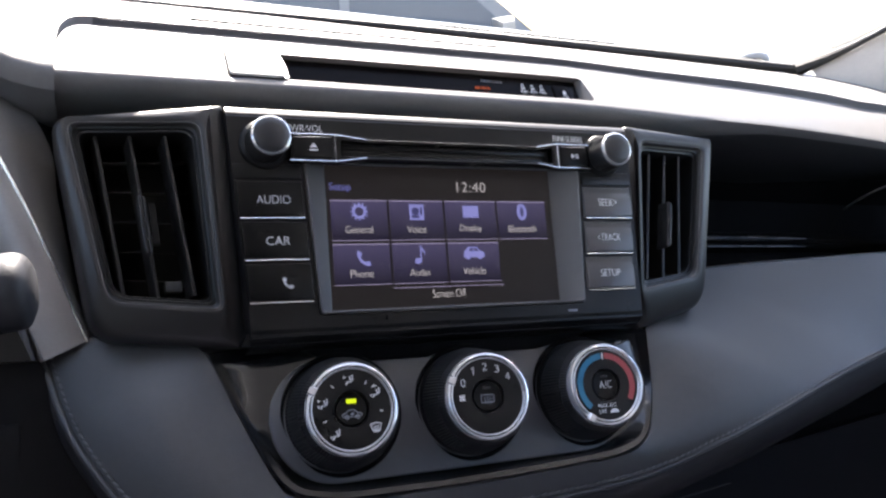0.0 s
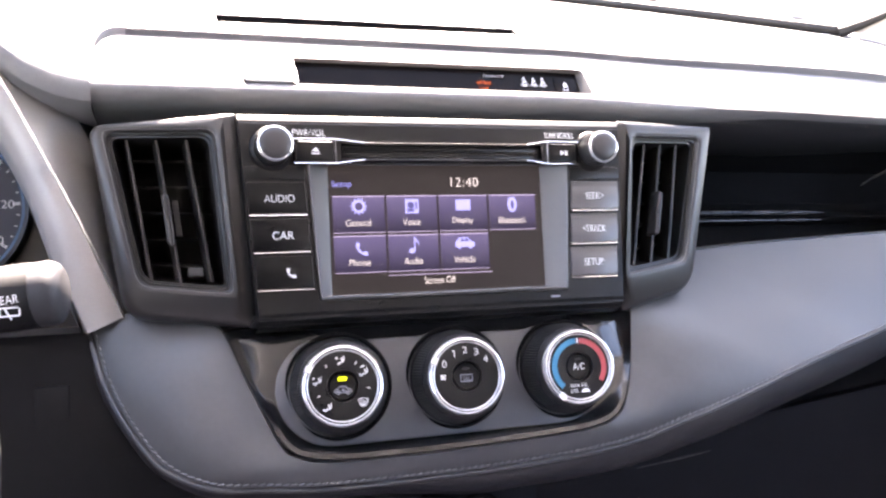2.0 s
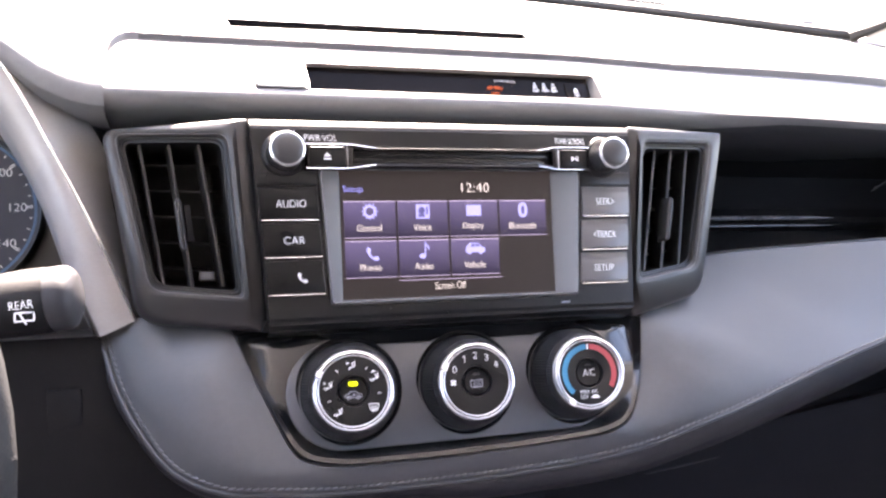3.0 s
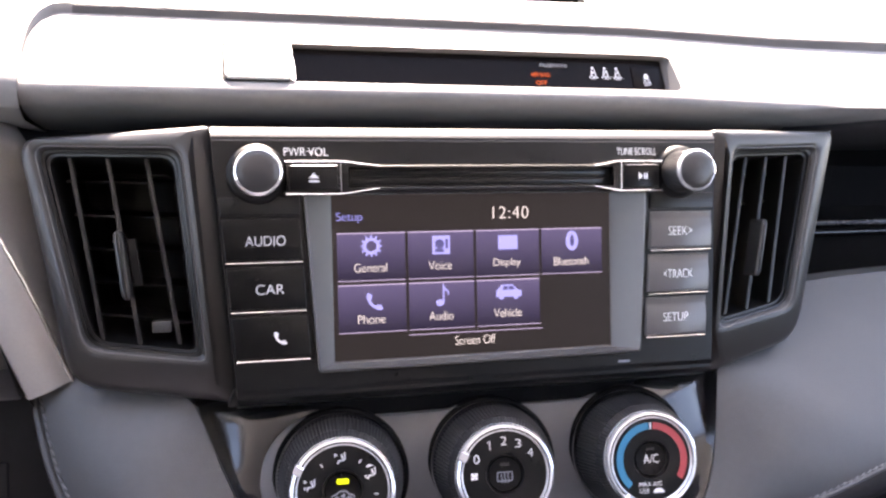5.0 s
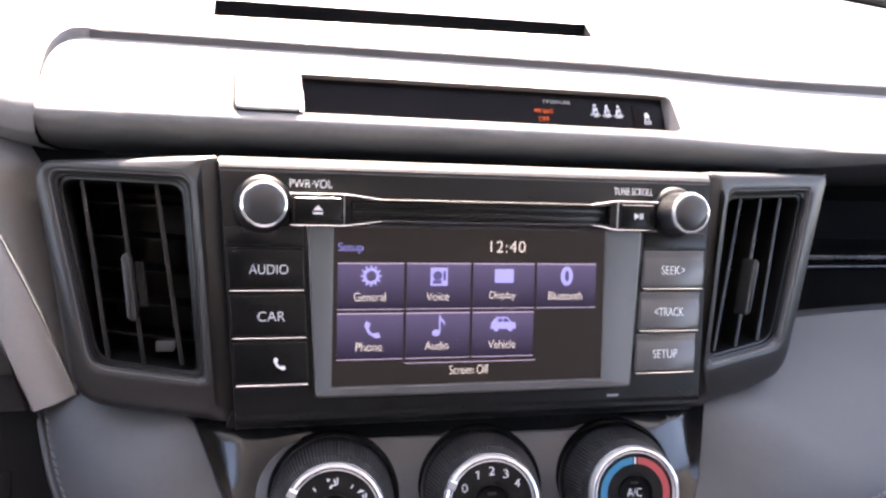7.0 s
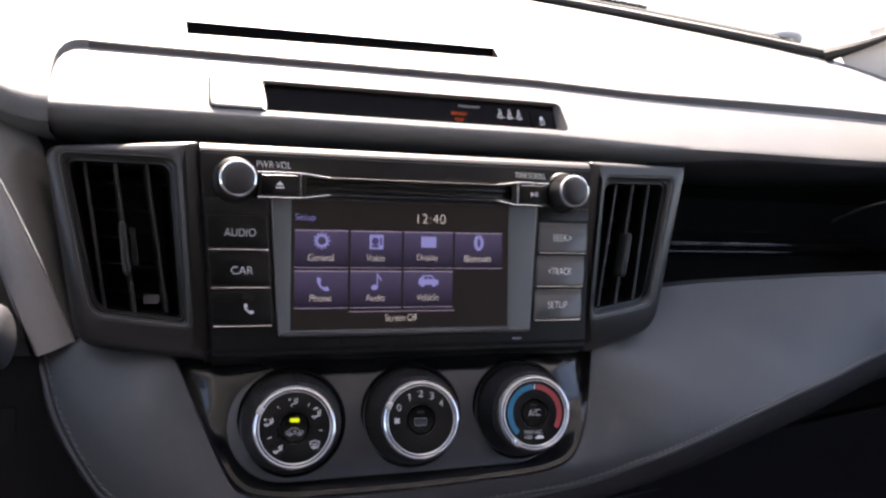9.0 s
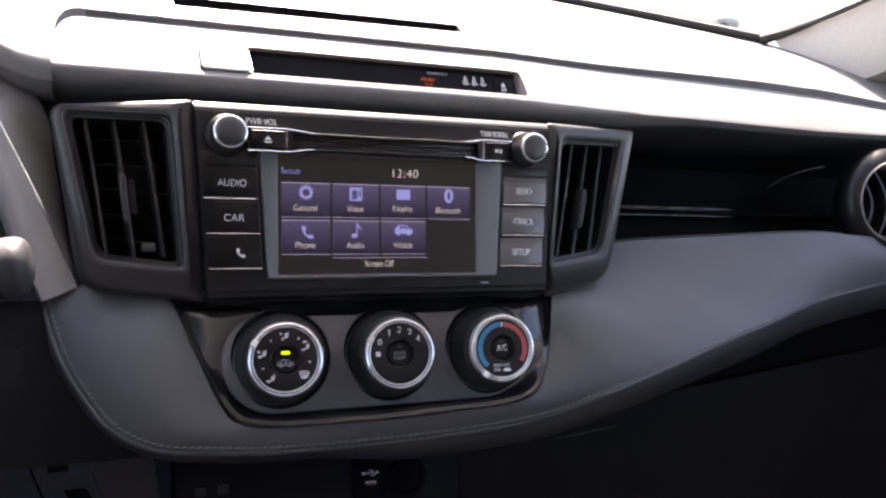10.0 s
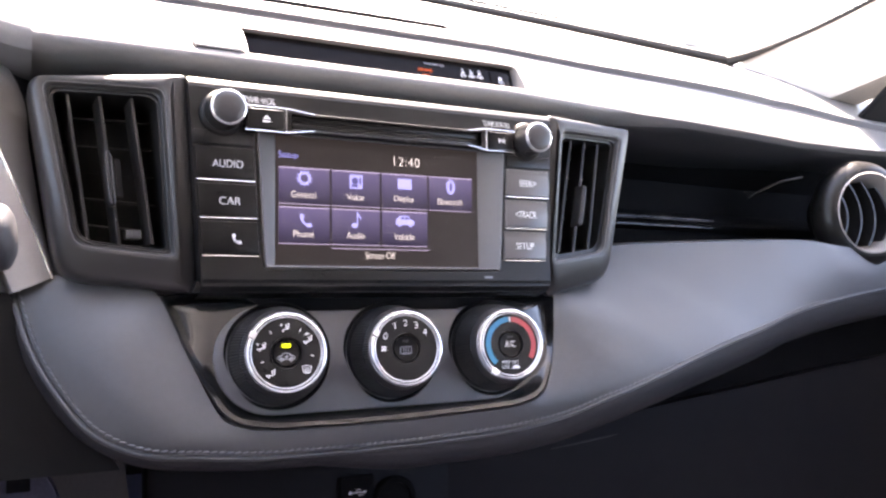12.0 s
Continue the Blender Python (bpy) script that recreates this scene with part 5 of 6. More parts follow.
                tab.append([(p.x + dx * w, y + dy + 0.0012 * (1 - w), p.y) for dx, dy in ((-0.0021, 0.011), (-0.0021, 0.0026), (-0.0016, 0.0014), (-0.0009, 0.0012), (-0.0004, 0.0020), (0.0004, 0.0020), (0.0009, 0.0012), (0.0016, 0.0014), (0.0021, 0.0026), (0.0021, 0.011))])
            part("tab", loft(tab, cap0=True, cap1=True), SATIN, vane, "ribbed sliding tab")
            if s < 0:
                q0, q1 = p0.lerp(p1, 0.12) + Vector((0.0048, 0)), p0.lerp(p1, 0.80) + Vector((0.0048, 0))
                part("tab_clip", loft([[(p.x + dx, depth(p.x, p.y) + dy, p.y) for dx, dy in ((-0.0016, 0.014), (-0.0016, 0.009), (0.0016, 0.009), (0.0016, 0.014))] for p in (q0, q1)], cap0=True, cap1=True), FACE, vane)
    if s < 0:
        part("inner_flap", block(-0.1470, 0.0200, -0.0228, -0.1385, 0.0300, -0.0176, 0.0008), PLATE, vent, "small grey flap deep in the vent")
    for k in range(5):
        g = 0.12 + 0.19 * k
        a, b = across(0.02, g), across(0.98, g)
        part("cross_vane", loft([[(p.x, depth(p.x, p.y) + dy, p.y + dz) for dy, dz in ((0.026, -0.0005), (0.026, 0.0005), (0.042, 0.0030), (0.042, 0.0020))] for p in (a, b)], cap0=True, cap1=True), BLACK, vent)
    return vent


air_vent(-1)
air_vent(1)
wedge = loft([[(0.1985, 0.021, 0.0660), (0.2135, 0.021, 0.0708), (0.2120, 0.021, 0.0665), (0.1995, 0.021, 0.0200)], [(0.1985, 0.05, 0.0660), (0.2135, 0.05, 0.0708), (0.2120, 0.05, 0.0665), (0.1995, 0.05, 0.0200)]], cap0=True, cap1=True)
part("vent_backing", wedge, SATIN, dash)
part("unit_base", loft([at_depth(rounded([(-0.1150, -0.0535), (0.1190, -0.0535), (0.1185, -0.0470), (-0.1120, -0.0470)], 0.001, 3), y) for y in (-0.004, 0.03)], cap0=True), BLACK, dash)


# ---- climate panel ----
KNOBS = (-0.0695, 0.0018, 0.0728)
KNOB_Z = -0.0912


def tilted(bm):
    """The knobs taper, lean up by six degrees, and turn a little to the driver, about their feet."""
    mid = sum((v.co.x for v in bm.verts), 0.0) / len(bm.verts)
    x = min(KNOBS, key=lambda k: abs(k - mid))
    for v in bm.verts:
        k = 1.0 - 0.072 * min(1.0, max(0.0, (-0.005 - v.co.y) / 0.0175))
        v.co.x, v.co.z = x + (v.co.x - x) * k, KNOB_Z + (v.co.z - KNOB_Z) * k
    m = Matrix.Translation((x + 0.0030, -0.002, KNOB_Z + 0.0016)) @ Matrix.Rotation(radians(-5.5), 4, "Z") @ Matrix.Rotation(radians(-6.0), 4, "X") @ Matrix.Translation((-x, 0.002, -KNOB_Z))
    bmesh.ops.transform(bm, matrix=m, verts=bm.verts)
    return bm


def knob_part(name, bm, mat, parent, label=""):
    return part(name, tilted(bm), mat, parent, label, 16 if name == "grip" else 38)


def plate_depth(x, z):
    return 0.0010 + 0.158 * (z - KNOB_Z)


def climate():
    panel = thing("climate_panel", "dark satin climate control panel with three rotary knobs", "climate control", (0, 0.02, -0.14))
    outer = offset([(x, z) for x, y, z in RIM] + [(0.0720, -0.0500), (0.0, -0.0500), (-0.0690, -0.0500)], 0.0006)
    mid = offset(outer, 0.0036)
    radii = [0.002, 0.012, 0.010, 0.010, 0.010, 0.03, 0.02, 0.01, 0.008, 0.012, 0.012, 0.001, 0.01, 0.01, 0.01]

    def rim_depth(x, z):
        return 0.0140 + 0.345 * (max(z, -0.134) + 0.0536)
    centre, many = Vector((0.0018, -0.0905)), 144

    def round_about(poly):
        """The outline met by even turns about the panel's middle."""
        out = []
        for i in range(many):
            # turns are spread by the panel's width to its height
            u = Vector((math.cos(2 * math.pi * i / many) * 2.6, math.sin(2 * math.pi * i / many))).normalized()
            best = 0.0
            for p, q in zip(poly, poly[1:] + poly[:1]):
                a, e = Vector(p) - centre, Vector(q) - Vector(p)
                det = e.x * u.y - e.y * u.x
                if abs(det) < 1e-12:
                    continue
                r, k = (e.x * a.y - e.y * a.x) / det, (u.x * a.y - u.y * a.x) / det
                if -1e-6 <= k <= 1 + 1e-6:
                    best = max(best, r)
            out.append(tuple(centre + u * best))
        return out

    def lobed(grow):
        """The face plate: a bar with a round lobe about each knob."""
        out, far = [], 0.0326 + grow
        xs = [KNOBS[0] - far + (KNOBS[2] - KNOBS[0] + 2 * far) * i / 160 for i in range(161)]
        for side, tall, bar in ((-1, 0.0320, 0.0320), (1, 0.0302, 0.0268)):
            for x in (xs if side < 0 else reversed(xs)):
                h = [(tall + grow) * math.sqrt(max(0.0, 1 - ((x - k) / far) ** 2)) for k in KNOBS]
                if KNOBS[0] < x < KNOBS[2]:
                    h.append(bar + grow)
                out.append((x, KNOB_Z + side * max(h)))
        return out
    rim, bed = at_depth(round_about(rounded(mid, radii, 4)), lambda x, z: rim_depth(x, z) - 0.0012 + 0.0075 * min(1.0, max(0.0, (z + 0.112) / 0.05))), at_depth(round_about(lobed(0.0)), lambda x, z: plate_depth(x, z) + 0.0022)
    sweep = []
    for k in range(11):
        f = k / 10
        e = 1 - (1 - f) ** 2.2
        sweep.append([(a[0] + (b[0] - a[0]) * f, a[1] + (b[1] - a[1]) * e, a[2] + (b[2] - a[2]) * f) for a, b in zip(rim, bed)])
    ring = round_about(rounded(outer, radii, 4))
    loops = [at_depth(ring, 0.03), at_depth(ring, rim_depth), at_depth(round_about(rounded(offset(outer, 0.0009), radii, 4)), lambda x, z: rim_depth(x, z) - 0.0013), *sweep]
    part("surround", loft(loops), WEDGE, panel, "dark glossy satin surround")
    # a black sheet stands in for the shade under the radio
    gap = rounded([(-0.0660, -0.0645), (0.0720, -0.0645), (0.0960, -0.0515), (-0.0940, -0.0515)], 0.006, 6)
    part("under_radio_shade", loft([at_depth(gap, 0.0074), at_depth(gap, 0.02)], cap0=True), SHADE, panel, "black sheet standing in for the shade under the radio")
    edge = [at_depth(round_about(lobed(g)), lambda x, z, d=d: plate_depth(x, z) + d) for g, d in ((0.0, 0.006), (0.0, 0.0009), (-0.0004, 0.0003), (-0.0010, 0.0))]
    part("plate", loft(edge, cap0=True, cap1=True), PLATE, panel, "grey pewter face plate")
    made = []
    for x, ptr in zip(KNOBS, (152, 154, 234)):
        c = (x, 0, KNOB_Z)
        knob_part("knob_well", lathe([(0.0312, 0.004), (0.0310, -0.0008), (0.0304, -0.0016), (0.0290, -0.0019), (0.0282, 0.0030)], c, 64), SHADE, panel, "black knob base")
        knob = knob_part("climate_knob", lathe([(0.0281, 0.001), (0.0281, -0.0050), (0.0272, -0.0060), (0.0262, -0.0075)], c, 64), BLACK, panel, "black rotary knob with a chrome ring")
        knob_part("grip", lathe([(0.0274, -0.0050), (0.0259, -0.0225), (0.0238, -0.0268)], c, 200, wobble=lambda i, m, k: 1.0 + (0.032 if i % 2 else 0) * (k < 2)), RUBBER, knob, "finely knurled black grip")
        knob_part("chrome_ring", lathe([(0.0237, -0.0258), (0.0241, -0.0278), (0.0238, -0.0300), (0.0231, -0.0314), (0.0224, -0.0317), (0.0219, -0.0311), (0.0217, -0.0300)], c, 96), CHROME, knob, "bright chrome ring")
        knob_part("ring_groove", lathe([(0.0218, -0.0302), (0.0216, -0.0306), (0.0211, -0.0306)], c, 96), BLACK, knob)
        knob_part("inner_ring", lathe([(0.0212, -0.0300), (0.0211, -0.0309), (0.0207, -0.0313), (0.0203, -0.0309), (0.0200, -0.0294)], c, 96), CHROME, knob, "thin inner chrome ring")
        knob_part("dial_face", lathe([(0.0202, -0.0290), (0.0201, -0.0300), (0.0150, -0.0303), (0.0092, -0.0300), (0.0088, -0.0288)], c, 72), FACE, knob, "black dial face with white marks")
        knob_part("centre_button", lathe([(0.0085, -0.0270), (0.0085, -0.0286), (0.0079, -0.0291), (0.003, -0.0286), (0, -0.0285)], c, 48), KEYCAP, knob, "round centre button")
        a = radians(ptr)
        u, v = Vector((math.cos(a), 0, math.sin(a))), Vector((-math.sin(a), 0, math.cos(a)))
        o = Vector(c)
        tab = [[tuple(o + u * r + v * (w * k) + Vector((0, y, 0))) for k, y in ((-1, -0.0290), (-1, -0.0322), (-0.7, -0.0330), (0.7, -0.0330), (1, -0.0322), (1, -0.0290))] for r, w in ((0.0205, 0.0022), (0.0215, 0.0024), (0.0236, 0.0024), (0.0244, 0.0020))]
        knob_part("pointer", loft(tab, cap0=True, cap1=True), CHROME, knob, "chrome pointer tab")
        made.append(knob)
    return made


knob_mode, knob_fan, knob_heat = climate()
DIAL_Y, CAP_Y = -0.03025, -0.02875


def dial_marks():
    """White print on the three dials."""
    def spot(x, angle, r=0.0152):
        return x + r * math.cos(radians(angle)), KNOB_Z + r * math.sin(radians(angle))

    def blower(cx, cz, up, down, front):
        """A seat outline with air arrows, as plain bars."""
        bits = [tube([(cx + 0.0002, DIAL_Y, cz + 0.0016), (cx + 0.0010, DIAL_Y, cz - 0.0010), (cx - 0.0010, DIAL_Y, cz - 0.0012), (cx - 0.0016, DIAL_Y, cz - 0.0026)], 0.00042, 6), decal(rect(cx + 0.0014, cz - 0.0008, cx + 0.0020, cz + 0.0024), DIAL_Y)]
        if front:
            bits.append(decal([(cx - 0.0030, cz + 0.0006), (cx - 0.0014, cz + 0.0014), (cx - 0.0030, cz + 0.0022)], DIAL_Y))
        if down:
            bits.append(decal([(cx - 0.0032, cz - 0.0010), (cx - 0.0018, cz - 0.0010), (cx - 0.0025, cz - 0.0024)], DIAL_Y))
        if up:
            bits.append(decal([(cx - 0.0026, cz + 0.0024), (cx + 0.0012, cz + 0.0032), (cx - 0.0010, cz + 0.0040)], DIAL_Y))
        return join(*bits)
    x = KNOBS[0]
    for angle, kind in ((92, (0, 0, 1)), (165, (0, 1, 1)), (30, (1, 1, 0)), (232, (0, 1, 0))):
        knob_part("mode_mark", blower(*spot(x, angle, 0.0148), *kind), PRINT, knob_mode)
    cx, cz = spot(x, -40, 0.0150)
    frame_line = [(cx - 0.0028, cz + 0.0012), (cx, cz + 0.0018), (cx + 0.0028, cz + 0.0012), (cx + 0.0018, cz - 0.0022), (cx - 0.0018, cz - 0.0022)]
    knob_part("mode_mark", join(*[tube([(a[0], DIAL_Y, a[1]), (b[0], DIAL_Y, b[1])], 0.00026, 5) for a, b in zip(frame_line, frame_line[1:] + frame_line[:1])], *[decal(rect(cx - 0.0012 + 0.0010 * k, cz - 0.0030, cx - 0.0008 + 0.0010 * k, cz + 0.0006), DIAL_Y) for k in range(3)]), PRINT, knob_mode)
    for angle in (128, 58, 200, -8):
        (ax, az), (bx, bz) = spot(x, angle, 0.0142), spot(x, angle, 0.0160)
        knob_part("tick", tube([(ax, DIAL_Y, az), (bx, DIAL_Y, bz)], 0.0003, 6), PRINT, knob_mode)
    knob_part("lamp", plate(rect(x - 0.0026, KNOB_Z + 0.0030, x + 0.0026, KNOB_Z + 0.0052), CAP_Y - 0.0004, CAP_Y + 0.0012, 0.0005, 0.0002), LIT_GREEN, knob_mode, "lit yellow-green lamp")
    cz = KNOB_Z - 0.0025
    hull = [(x - 0.0050, cz - 0.0012), (x - 0.0050, cz + 0.0002), (x - 0.0030, cz + 0.0008), (x - 0.0016, cz + 0.0022), (x + 0.0014, cz + 0.0022), (x + 0.0026, cz + 0.0008), (x + 0.0050, cz + 0.0002), (x + 0.0050, cz - 0.0012)]
    knob_part("air_mark", join(*[tube([(p[0], CAP_Y, p[1]), (q[0], CAP_Y, q[1])], 0.00026, 5) for p, q in zip(hull, hull[1:] + hull[:1])], *[ring_band(x + e, cz - 0.0013, 0.0007, 0.0012, 0, 359, CAP_Y, n=14) for e in (-0.0028, 0.0028)], decal([(x - 0.0012, cz + 0.0000), (x + 0.0008, cz + 0.0012), (x + 0.0008, cz - 0.0006)], CAP_Y)), GREY_PRINT, knob_mode)
    x = KNOBS[1]
    for figure, angle in zip("01234", (150, 118, 91, 65, 38)):
        cx, cz = spot(x, angle, 0.0158)
        one = [(cx - 0.0010, cz + 0.0010), (cx - 0.0010, cz + 0.0014), (cx + 0.0002, cz + 0.0020), (cx + 0.0006, cz + 0.0020), (cx + 0.0006, cz - 0.0020), (cx + 0.0001, cz - 0.0020), (cx + 0.0001, cz + 0.0014)]
        knob_part("figure", decal(one, DIAL_Y) if figure == "1" else lettering(figure, cx, cz, 0.0027, 0.0040, DIAL_Y), PRINT, knob_fan)
    cx, cz = spot(x, 180, 0.0150)
    knob_part("fan_mark", join(*[decal(disc(cx + 0.00125 * math.cos(a), cz + 0.00125 * math.sin(a), 0.00075, 12), DIAL_Y) for a in [radians(45 + 90 * k) for k in range(4)]], decal(disc(cx, cz, 0.0005, 10), DIAL_Y)), PRINT, knob_fan)
    cz = KNOB_Z - 0.0012
    knob_part("rear_screen_mark", join(ring_band(x, cz, 0.0026, 0.0031, 45, 46, CAP_Y), *[tube([(x + a * 0.0036, CAP_Y, cz + b * 0.0020), (x + c * 0.0036, CAP_Y, cz + d * 0.0020)], 0.00022, 6) for a, b, c, d in ((-1, -1, 1, -1), (1, -1, 1, 1), (1, 1, -1, 1), (-1, 1, -1, -1))], *[tube([(x - 0.0016 + 0.0016 * k, CAP_Y, cz - 0.0030), (x - 0.0012 + 0.0016 * k, CAP_Y, cz - 0.0012), (x - 0.0018 + 0.0016 * k, CAP_Y, cz), (x - 0.0014 + 0.0016 * k, CAP_Y, cz + 0.0012)], 0.0002, 6) for k in range(3)]), GREY_PRINT, knob_fan)
    knob_part("unlit_lamp", plate(rect(x - 0.0022, KNOB_Z + 0.0038, x + 0.0022, KNOB_Z + 0.0052), CAP_Y - 0.0003, CAP_Y + 0.0012, 0.0004, 0.0002), RUBBER, knob_fan)
    x = KNOBS[2]
    knob_part("cold_arc", ring_band(x, KNOB_Z, 0.0150, 0.0184, 94, 226, DIAL_Y), BLUE_PRINT, knob_heat, "blue cold scale")
    knob_part("warm_arc", ring_band(x, KNOB_Z, 0.0150, 0.0184, -34, 86, DIAL_Y), RED_PRINT, knob_heat, "red warm scale")
    knob_part("centre_tick", decal(rect(x - 0.0004, KNOB_Z + 0.0150, x + 0.0004, KNOB_Z + 0.0182), DIAL_Y), PRINT, knob_heat)
    knob_part("lettering", lettering("A/C", x + 0.0002, KNOB_Z + 0.0002, 0.0078, 0.0042, CAP_Y), PRINT, knob_heat)
    knob_part("unlit_lamp", plate(rect(x - 0.0022, KNOB_Z + 0.0044, x + 0.0022, KNOB_Z + 0.0056), CAP_Y - 0.0003, CAP_Y + 0.0012, 0.0004, 0.0002), RUBBER, knob_heat)
    knob_part("lettering", lettering("MAX A/C", x - 0.0012, KNOB_Z - 0.0118, 0.0118, 0.0022, DIAL_Y), PRINT, knob_heat)
    knob_part("lettering", lettering("USE", x - 0.0046, KNOB_Z - 0.0150, 0.0048, 0.0022, DIAL_Y), PRINT, knob_heat)
    knob_part("air_mark", join(decal([(x + 0.0000, KNOB_Z - 0.0162), (x + 0.0056, KNOB_Z - 0.0162), (x + 0.0056, KNOB_Z - 0.0154), (x + 0.0040, KNOB_Z - 0.0140), (x + 0.0016, KNOB_Z - 0.0140), (x + 0.0000, KNOB_Z - 0.0154)], DIAL_Y)), PRINT, knob_heat)


dial_marks()


# ---- passenger vent, instruments, stalk, wheel ----
def round_vent():
    c, turn = (0.555, 0.066, 0.0250), Matrix.Rotation(radians(-12), 4, "Z")
    vent = thing("round_vent", "round black air vent with a silver inner ring", "air vent", (0.526, 0.07, -0.03))
    part("ring", lathe([(0.022, 0.06), (0.0340, 0.040), (0.0480, 0.026), (0.0535, 0.018), (0.0542, 0.010), (0.0528, 0.004), (0.0485, -0.0015), (0.0440, -0.0045), (0.0405, -0.0050)], c, 64, turn), FACE, vent, "black outer ring")
    part("silver_ring", lathe([(0.0409, -0.0054), (0.0398, -0.0062), (0.0380, -0.003), (0.0350, 0.012), (0.0335, 0.022)], c, 64, turn), SILVER, vent, "silver inner ring")
    part("throat", lathe([(0.0336, 0.020), (0.032, 0.05), (0, 0.05)], c, 48, turn), BLACK, vent)
    m = Matrix.Translation(c) @ turn @ Matrix.Translation(-Vector(c))
    for k in (-1, 0, 1, 2):
        rows = []
        for i in range(9):
            t = -1 + i / 4
            z = c[2] + 0.033 * t
            half = 0.0165 * k - 0.015 + 0.012 * (1 - t * t) - 0.003 * t
            z = c[2] + (z - c[2]) * (0.98 if k in (0, 1) else 0.82)
            rows.append([(c[0] + half - 0.0009, c[1] + 0.006, z), (c[0] + half + 0.0009, c[1] + 0.006, z), (c[0] + half + 0.0015, c[1] + 0.024, z), (c[0] + half - 0.0003, c[1] + 0.024, z)])
        bm = loft(rows, cap0=True, cap1=True)
        bmesh.ops.transform(bm, matrix=m, verts=bm.verts)
        part("vane", bm, VANE, vent)
    # a curved rib inside the tray beside the vent
    part("tray_rib", tube(smooth_line([(0.425, 0.10, 0.038), (0.433, 0.09, 0.045), (0.450, 0.08, 0.053), (0.474, 0.075, 0.058)], 5), [0.0003] + [0.0011] * 14 + [0.0003], 8), FACE, dash)


round_vent()


def instruments():
    cluster = thing("instrument_cluster", "speedometer with a deep blue dial and white figures", "instruments", (-0.30, 0.11, -0.03))
    c = (-0.294, 0.105, 0.029)
    blue = material("deep_blue_dial", (0.007, 0.014, 0.030), 0.4, vary=0.15, scale=40)
    part("dial", lathe([(0.0500, 0.004), (0.0500, 0.0), (0, 0.0)], c, 64), blue, cluster)
    part("dial_rim", lathe([(0.0500, 0.002), (0.0505, -0.006), (0.0530, -0.007), (0.0545, 0.004)], c, 64), FACE, cluster)
    lit_blue = material("pale_blue_print", (0.05, 0.12, 0.22), 0.5)
    part("blue_ring", ring_band(c[0], c[2], 0.0480, 0.0496, -80, 80, c[1] - 0.0006, n=40), lit_blue, cluster)
    for word, ang, w in (("100", 38, 0.0100), ("120", 2, 0.0100), ("140", -34, 0.0100)):
        a = radians(ang)
        part("figure", lettering(word, c[0] + 0.0385 * math.cos(a), c[2] + 0.0385 * math.sin(a), w, 0.0050, c[1] - 0.0004), PRINT, cluster)
    for k in range(-6, 7):
        a = radians(9 * k + 2)
        for e in ((-0.012, 0.012) if k % 4 == 0 else (0,)):
            part("tick", tube([(c[0] + r * math.cos(a + e), c[1] - 0.0006, c[2] + r * math.sin(a + e)) for r in ((0.0430 if k % 4 == 0 else 0.0452), 0.0470)], 0.0003, 5), PRINT, cluster)
    part("housing", loft([[(-0.40, 0.115, -0.05), (-0.212, 0.115, -0.05), (-0.225, 0.115, 0.05), (-0.28, 0.115, 0.13), (-0.40, 0.115, 0.13)], [(-0.40, 0.03, -0.052), (-0.206, 0.038, -0.052), (-0.233, 0.03, 0.045), (-0.286, 0.012, 0.125), (-0.40, 0.012, 0.13)]], cap0=True), SATIN, cluster, "charcoal dial housing")


instruments()


def stalk():
    st = thing("wiper_stalk", "black wiper stalk with white rear wiper print", "stalk", (-0.29, -0.045, -0.045))
    line = [Vector((-0.334, -0.050, -0.046)), Vector((-0.284, -0.056, -0.040)), Vector((-0.234, -0.063, -0.0335)), Vector((-0.2125, -0.066, -0.0312))]
    part("body", tube(smooth_line(line, 5), [0.0120 + 0.0030 * min(1, i / 12) for i in range(16)], 32), KNEE, st)
    tipline = smooth_line([(-0.2122, -0.066, -0.0312), (-0.2080, -0.0667, -0.0307), (-0.2035, -0.0674, -0.0302), (-0.2005, -0.0678, -0.0300)], 5)
    part("end_cap", tube(tipline, [0.0147 - 0.0060 * max(0, (i - 6) / 9) ** 2.2 for i in range(16)], 32), SKIRT, st, "dark grey rounded end cap")
    part("lettering", lettering("REAR", -0.2225, -0.0332, 0.0094, 0.0036, -0.0812, turn=7), PRINT, st)
    cx, cz = -0.2215, -0.0385
    part("wiper_mark", join(*[tube([(cx + a * 0.0038, -0.0792, cz + b * 0.0018), (cx + c * 0.0038, -0.0792, cz + d * 0.0018)], 0.00035, 6) for a, b, c, d in ((-1, -1, 1, -0.8), (1, -0.8, 1, 1.2), (1, 1.2, -1, 1), (-1, 1, -1, -1), (-0.5, 0.8, 0.2, -1.8))]), PRINT, st)


stalk()


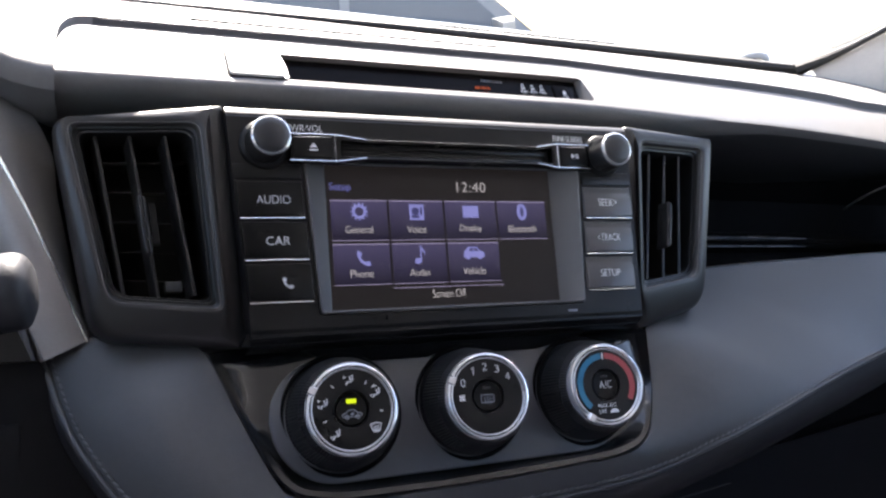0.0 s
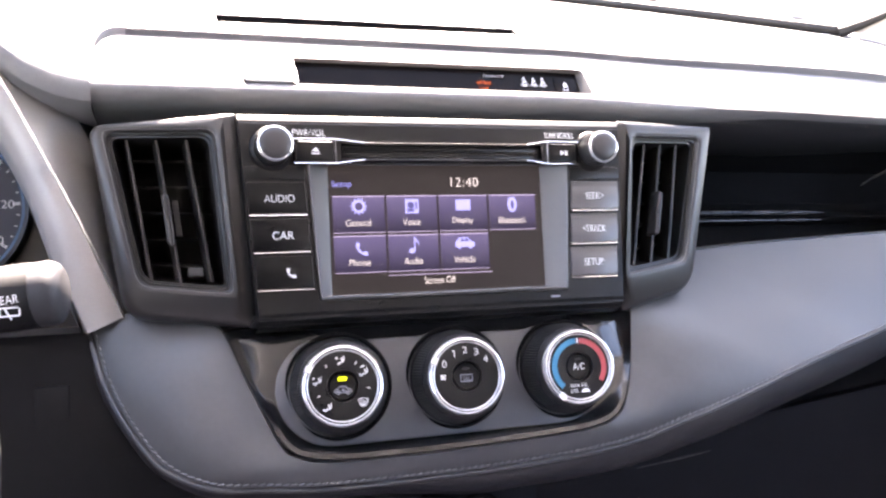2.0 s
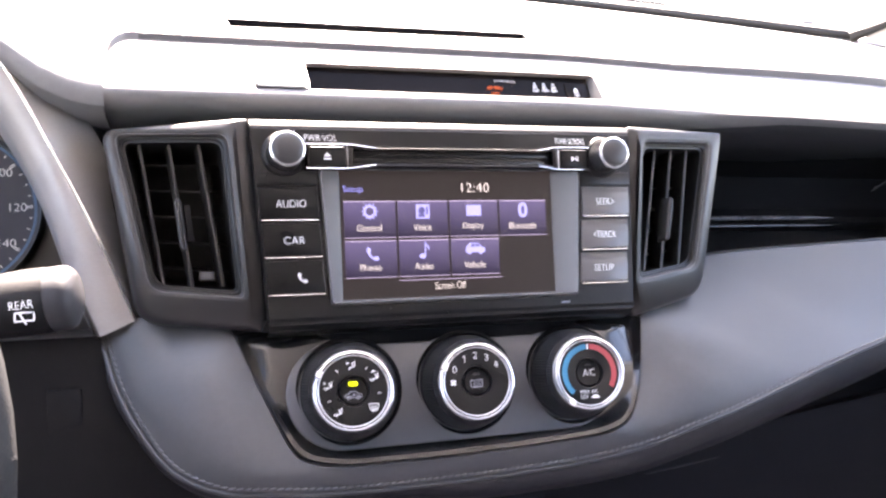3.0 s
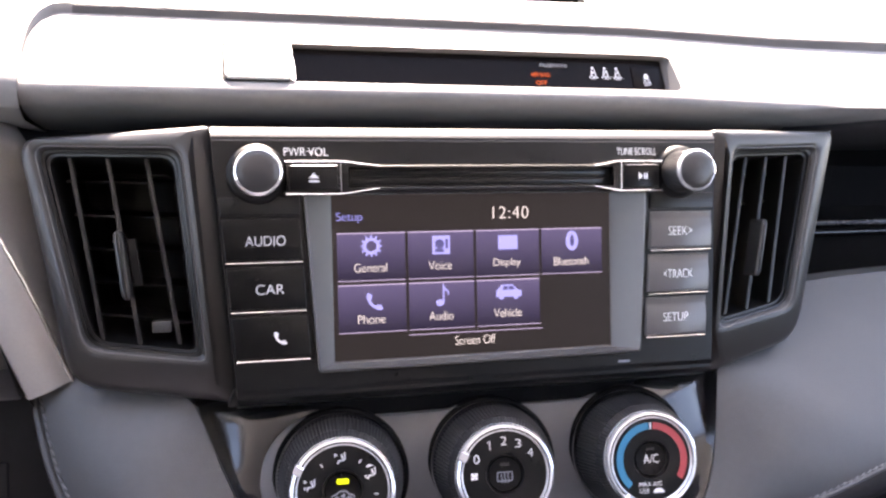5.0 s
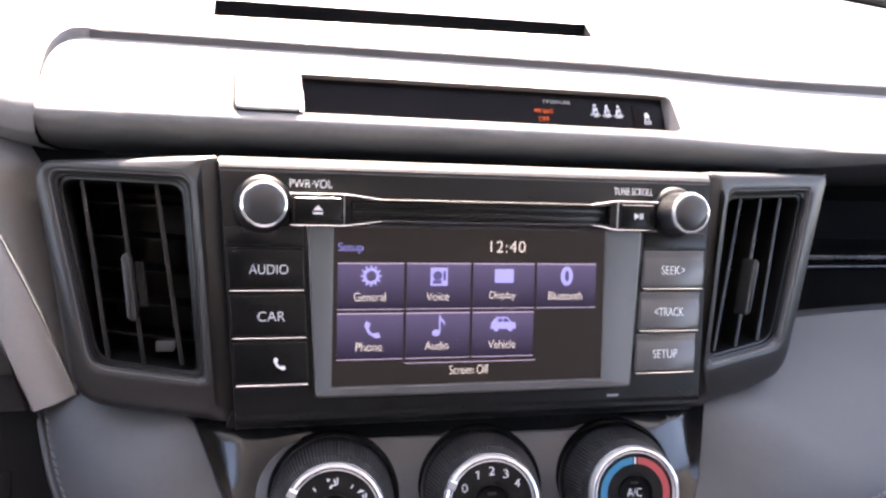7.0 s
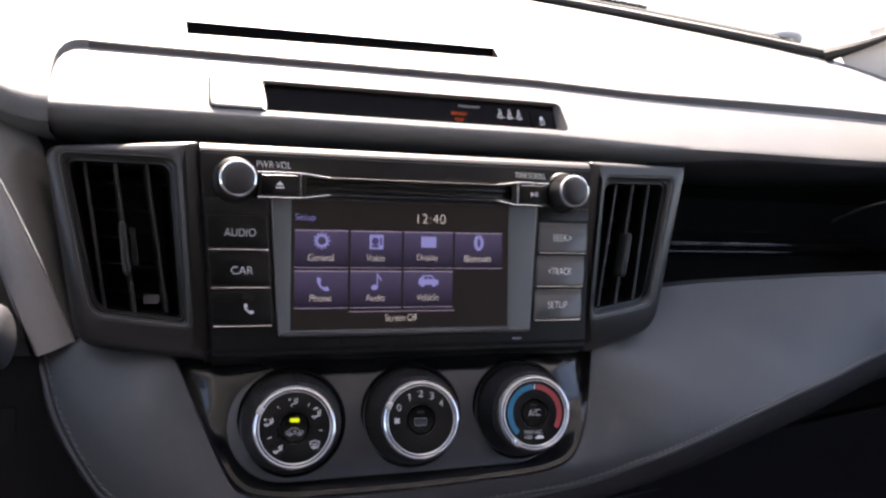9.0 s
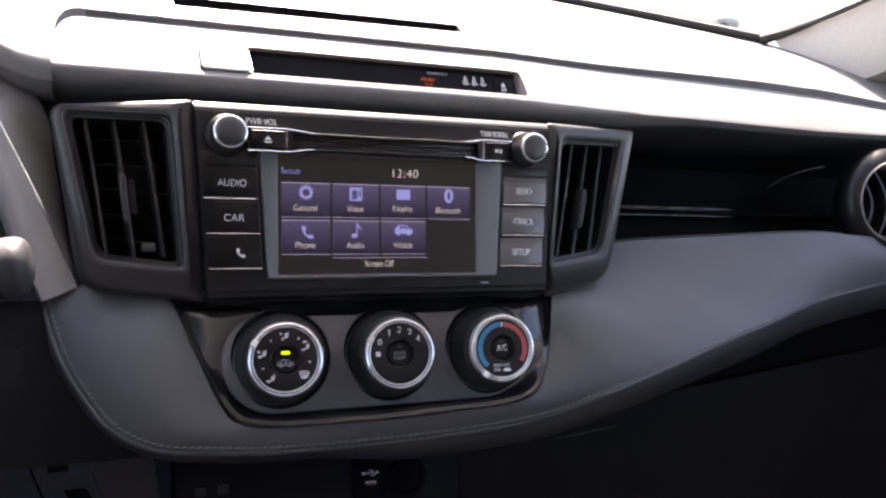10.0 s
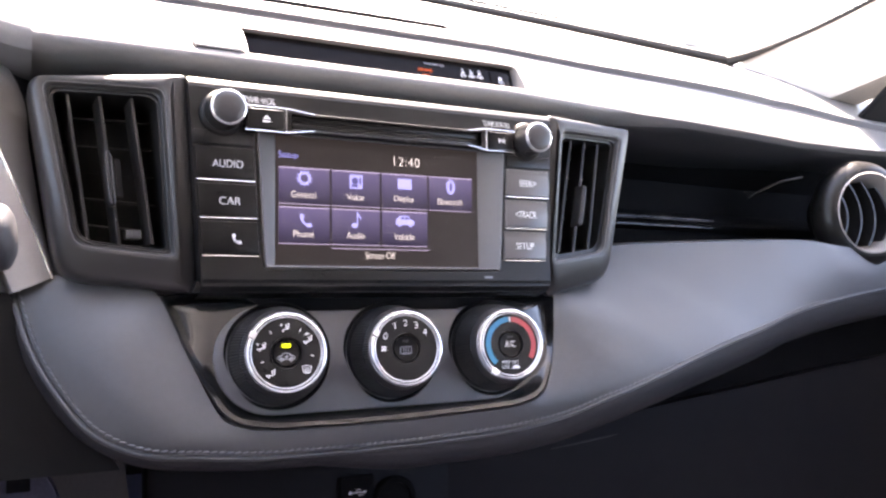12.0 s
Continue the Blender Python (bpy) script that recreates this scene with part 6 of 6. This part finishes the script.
def steering_wheel():
    wheel = thing("steering_wheel", "black grained leather steering wheel rim", "steering wheel", (-0.385, -0.16, -0.06))
    c = Vector((-0.397, -0.165, -0.085))
    pts = [c + Vector((0.172 * math.cos(a), -0.02 * math.sin(a), 0.172 * math.sin(a))) for a in [2 * math.pi * i / 72 for i in range(72)]]
    loops = []
    for i, p in enumerate(pts):
        u = (p - c).normalized()
        loops.append([tuple(p + 0.0155 * math.cos(2 * math.pi * k / 14) * u + 0.0155 * math.sin(2 * math.pi * k / 14) * Vector((0, 1, 0))) for k in range(14)])
    loops.append(loops[0])
    part("rim", loft(loops), WHEEL_LEATHER, wheel)
    part("spoke", tube([c + Vector((0.168, 0.004, -0.045)), c + Vector((0.09, 0.012, -0.04)), c + Vector((0.0, 0.02, -0.02))], [0.012, 0.016, 0.03], 12, flat=0.5), SATIN, wheel)
    part("hub", lathe([(0.0, -0.005), (0.06, 0.0), (0.07, 0.02), (0.05, 0.10)], tuple(c), 36), FACE, wheel)


steering_wheel()


# ---- the pad's stitches ----
def stitches():
    bm = tube([(-0.0020, 0, -0.0003), (-0.0010, -0.0006, 0.0), (0.0010, -0.0006, 0.0002), (0.0020, 0, 0.0004)], [0.0002, 0.00055, 0.00055, 0.0002], 5)
    me = bpy.data.meshes.new("stitch")
    bm.to_mesh(me)
    bm.free()
    me.materials.append(THREAD)
    me.shade_smooth()
    run, walked = 0.0, 0.0
    for a, b in zip(seam, seam[1:]):
        span = (b - a).length
        while walked <= run + span and a.x < 0.45:
            p = a.lerp(b, (walked - run) / span)
            way = (b - a).normalized()
            side = Vector((0, 1, 0)).cross(way).normalized()
            if side.z > 0:
                side = -side
            out = way.cross(side).normalized()
            if out.y < 0:
                out = -out
            m = Matrix((way, out, -side)).transposed().to_4x4()
            ob = new("stitch", me)
            ob.parent = pad_body
            ob.matrix_local = Matrix.Translation(p - side * 0.0016 + Vector((0, -0.0018, 0)) - BASE[pad_body.name]) @ m @ Matrix.Rotation(radians(-8 + 5 * random.random()), 4, "Y")
            walked += 0.0043
        run += span


stitches()
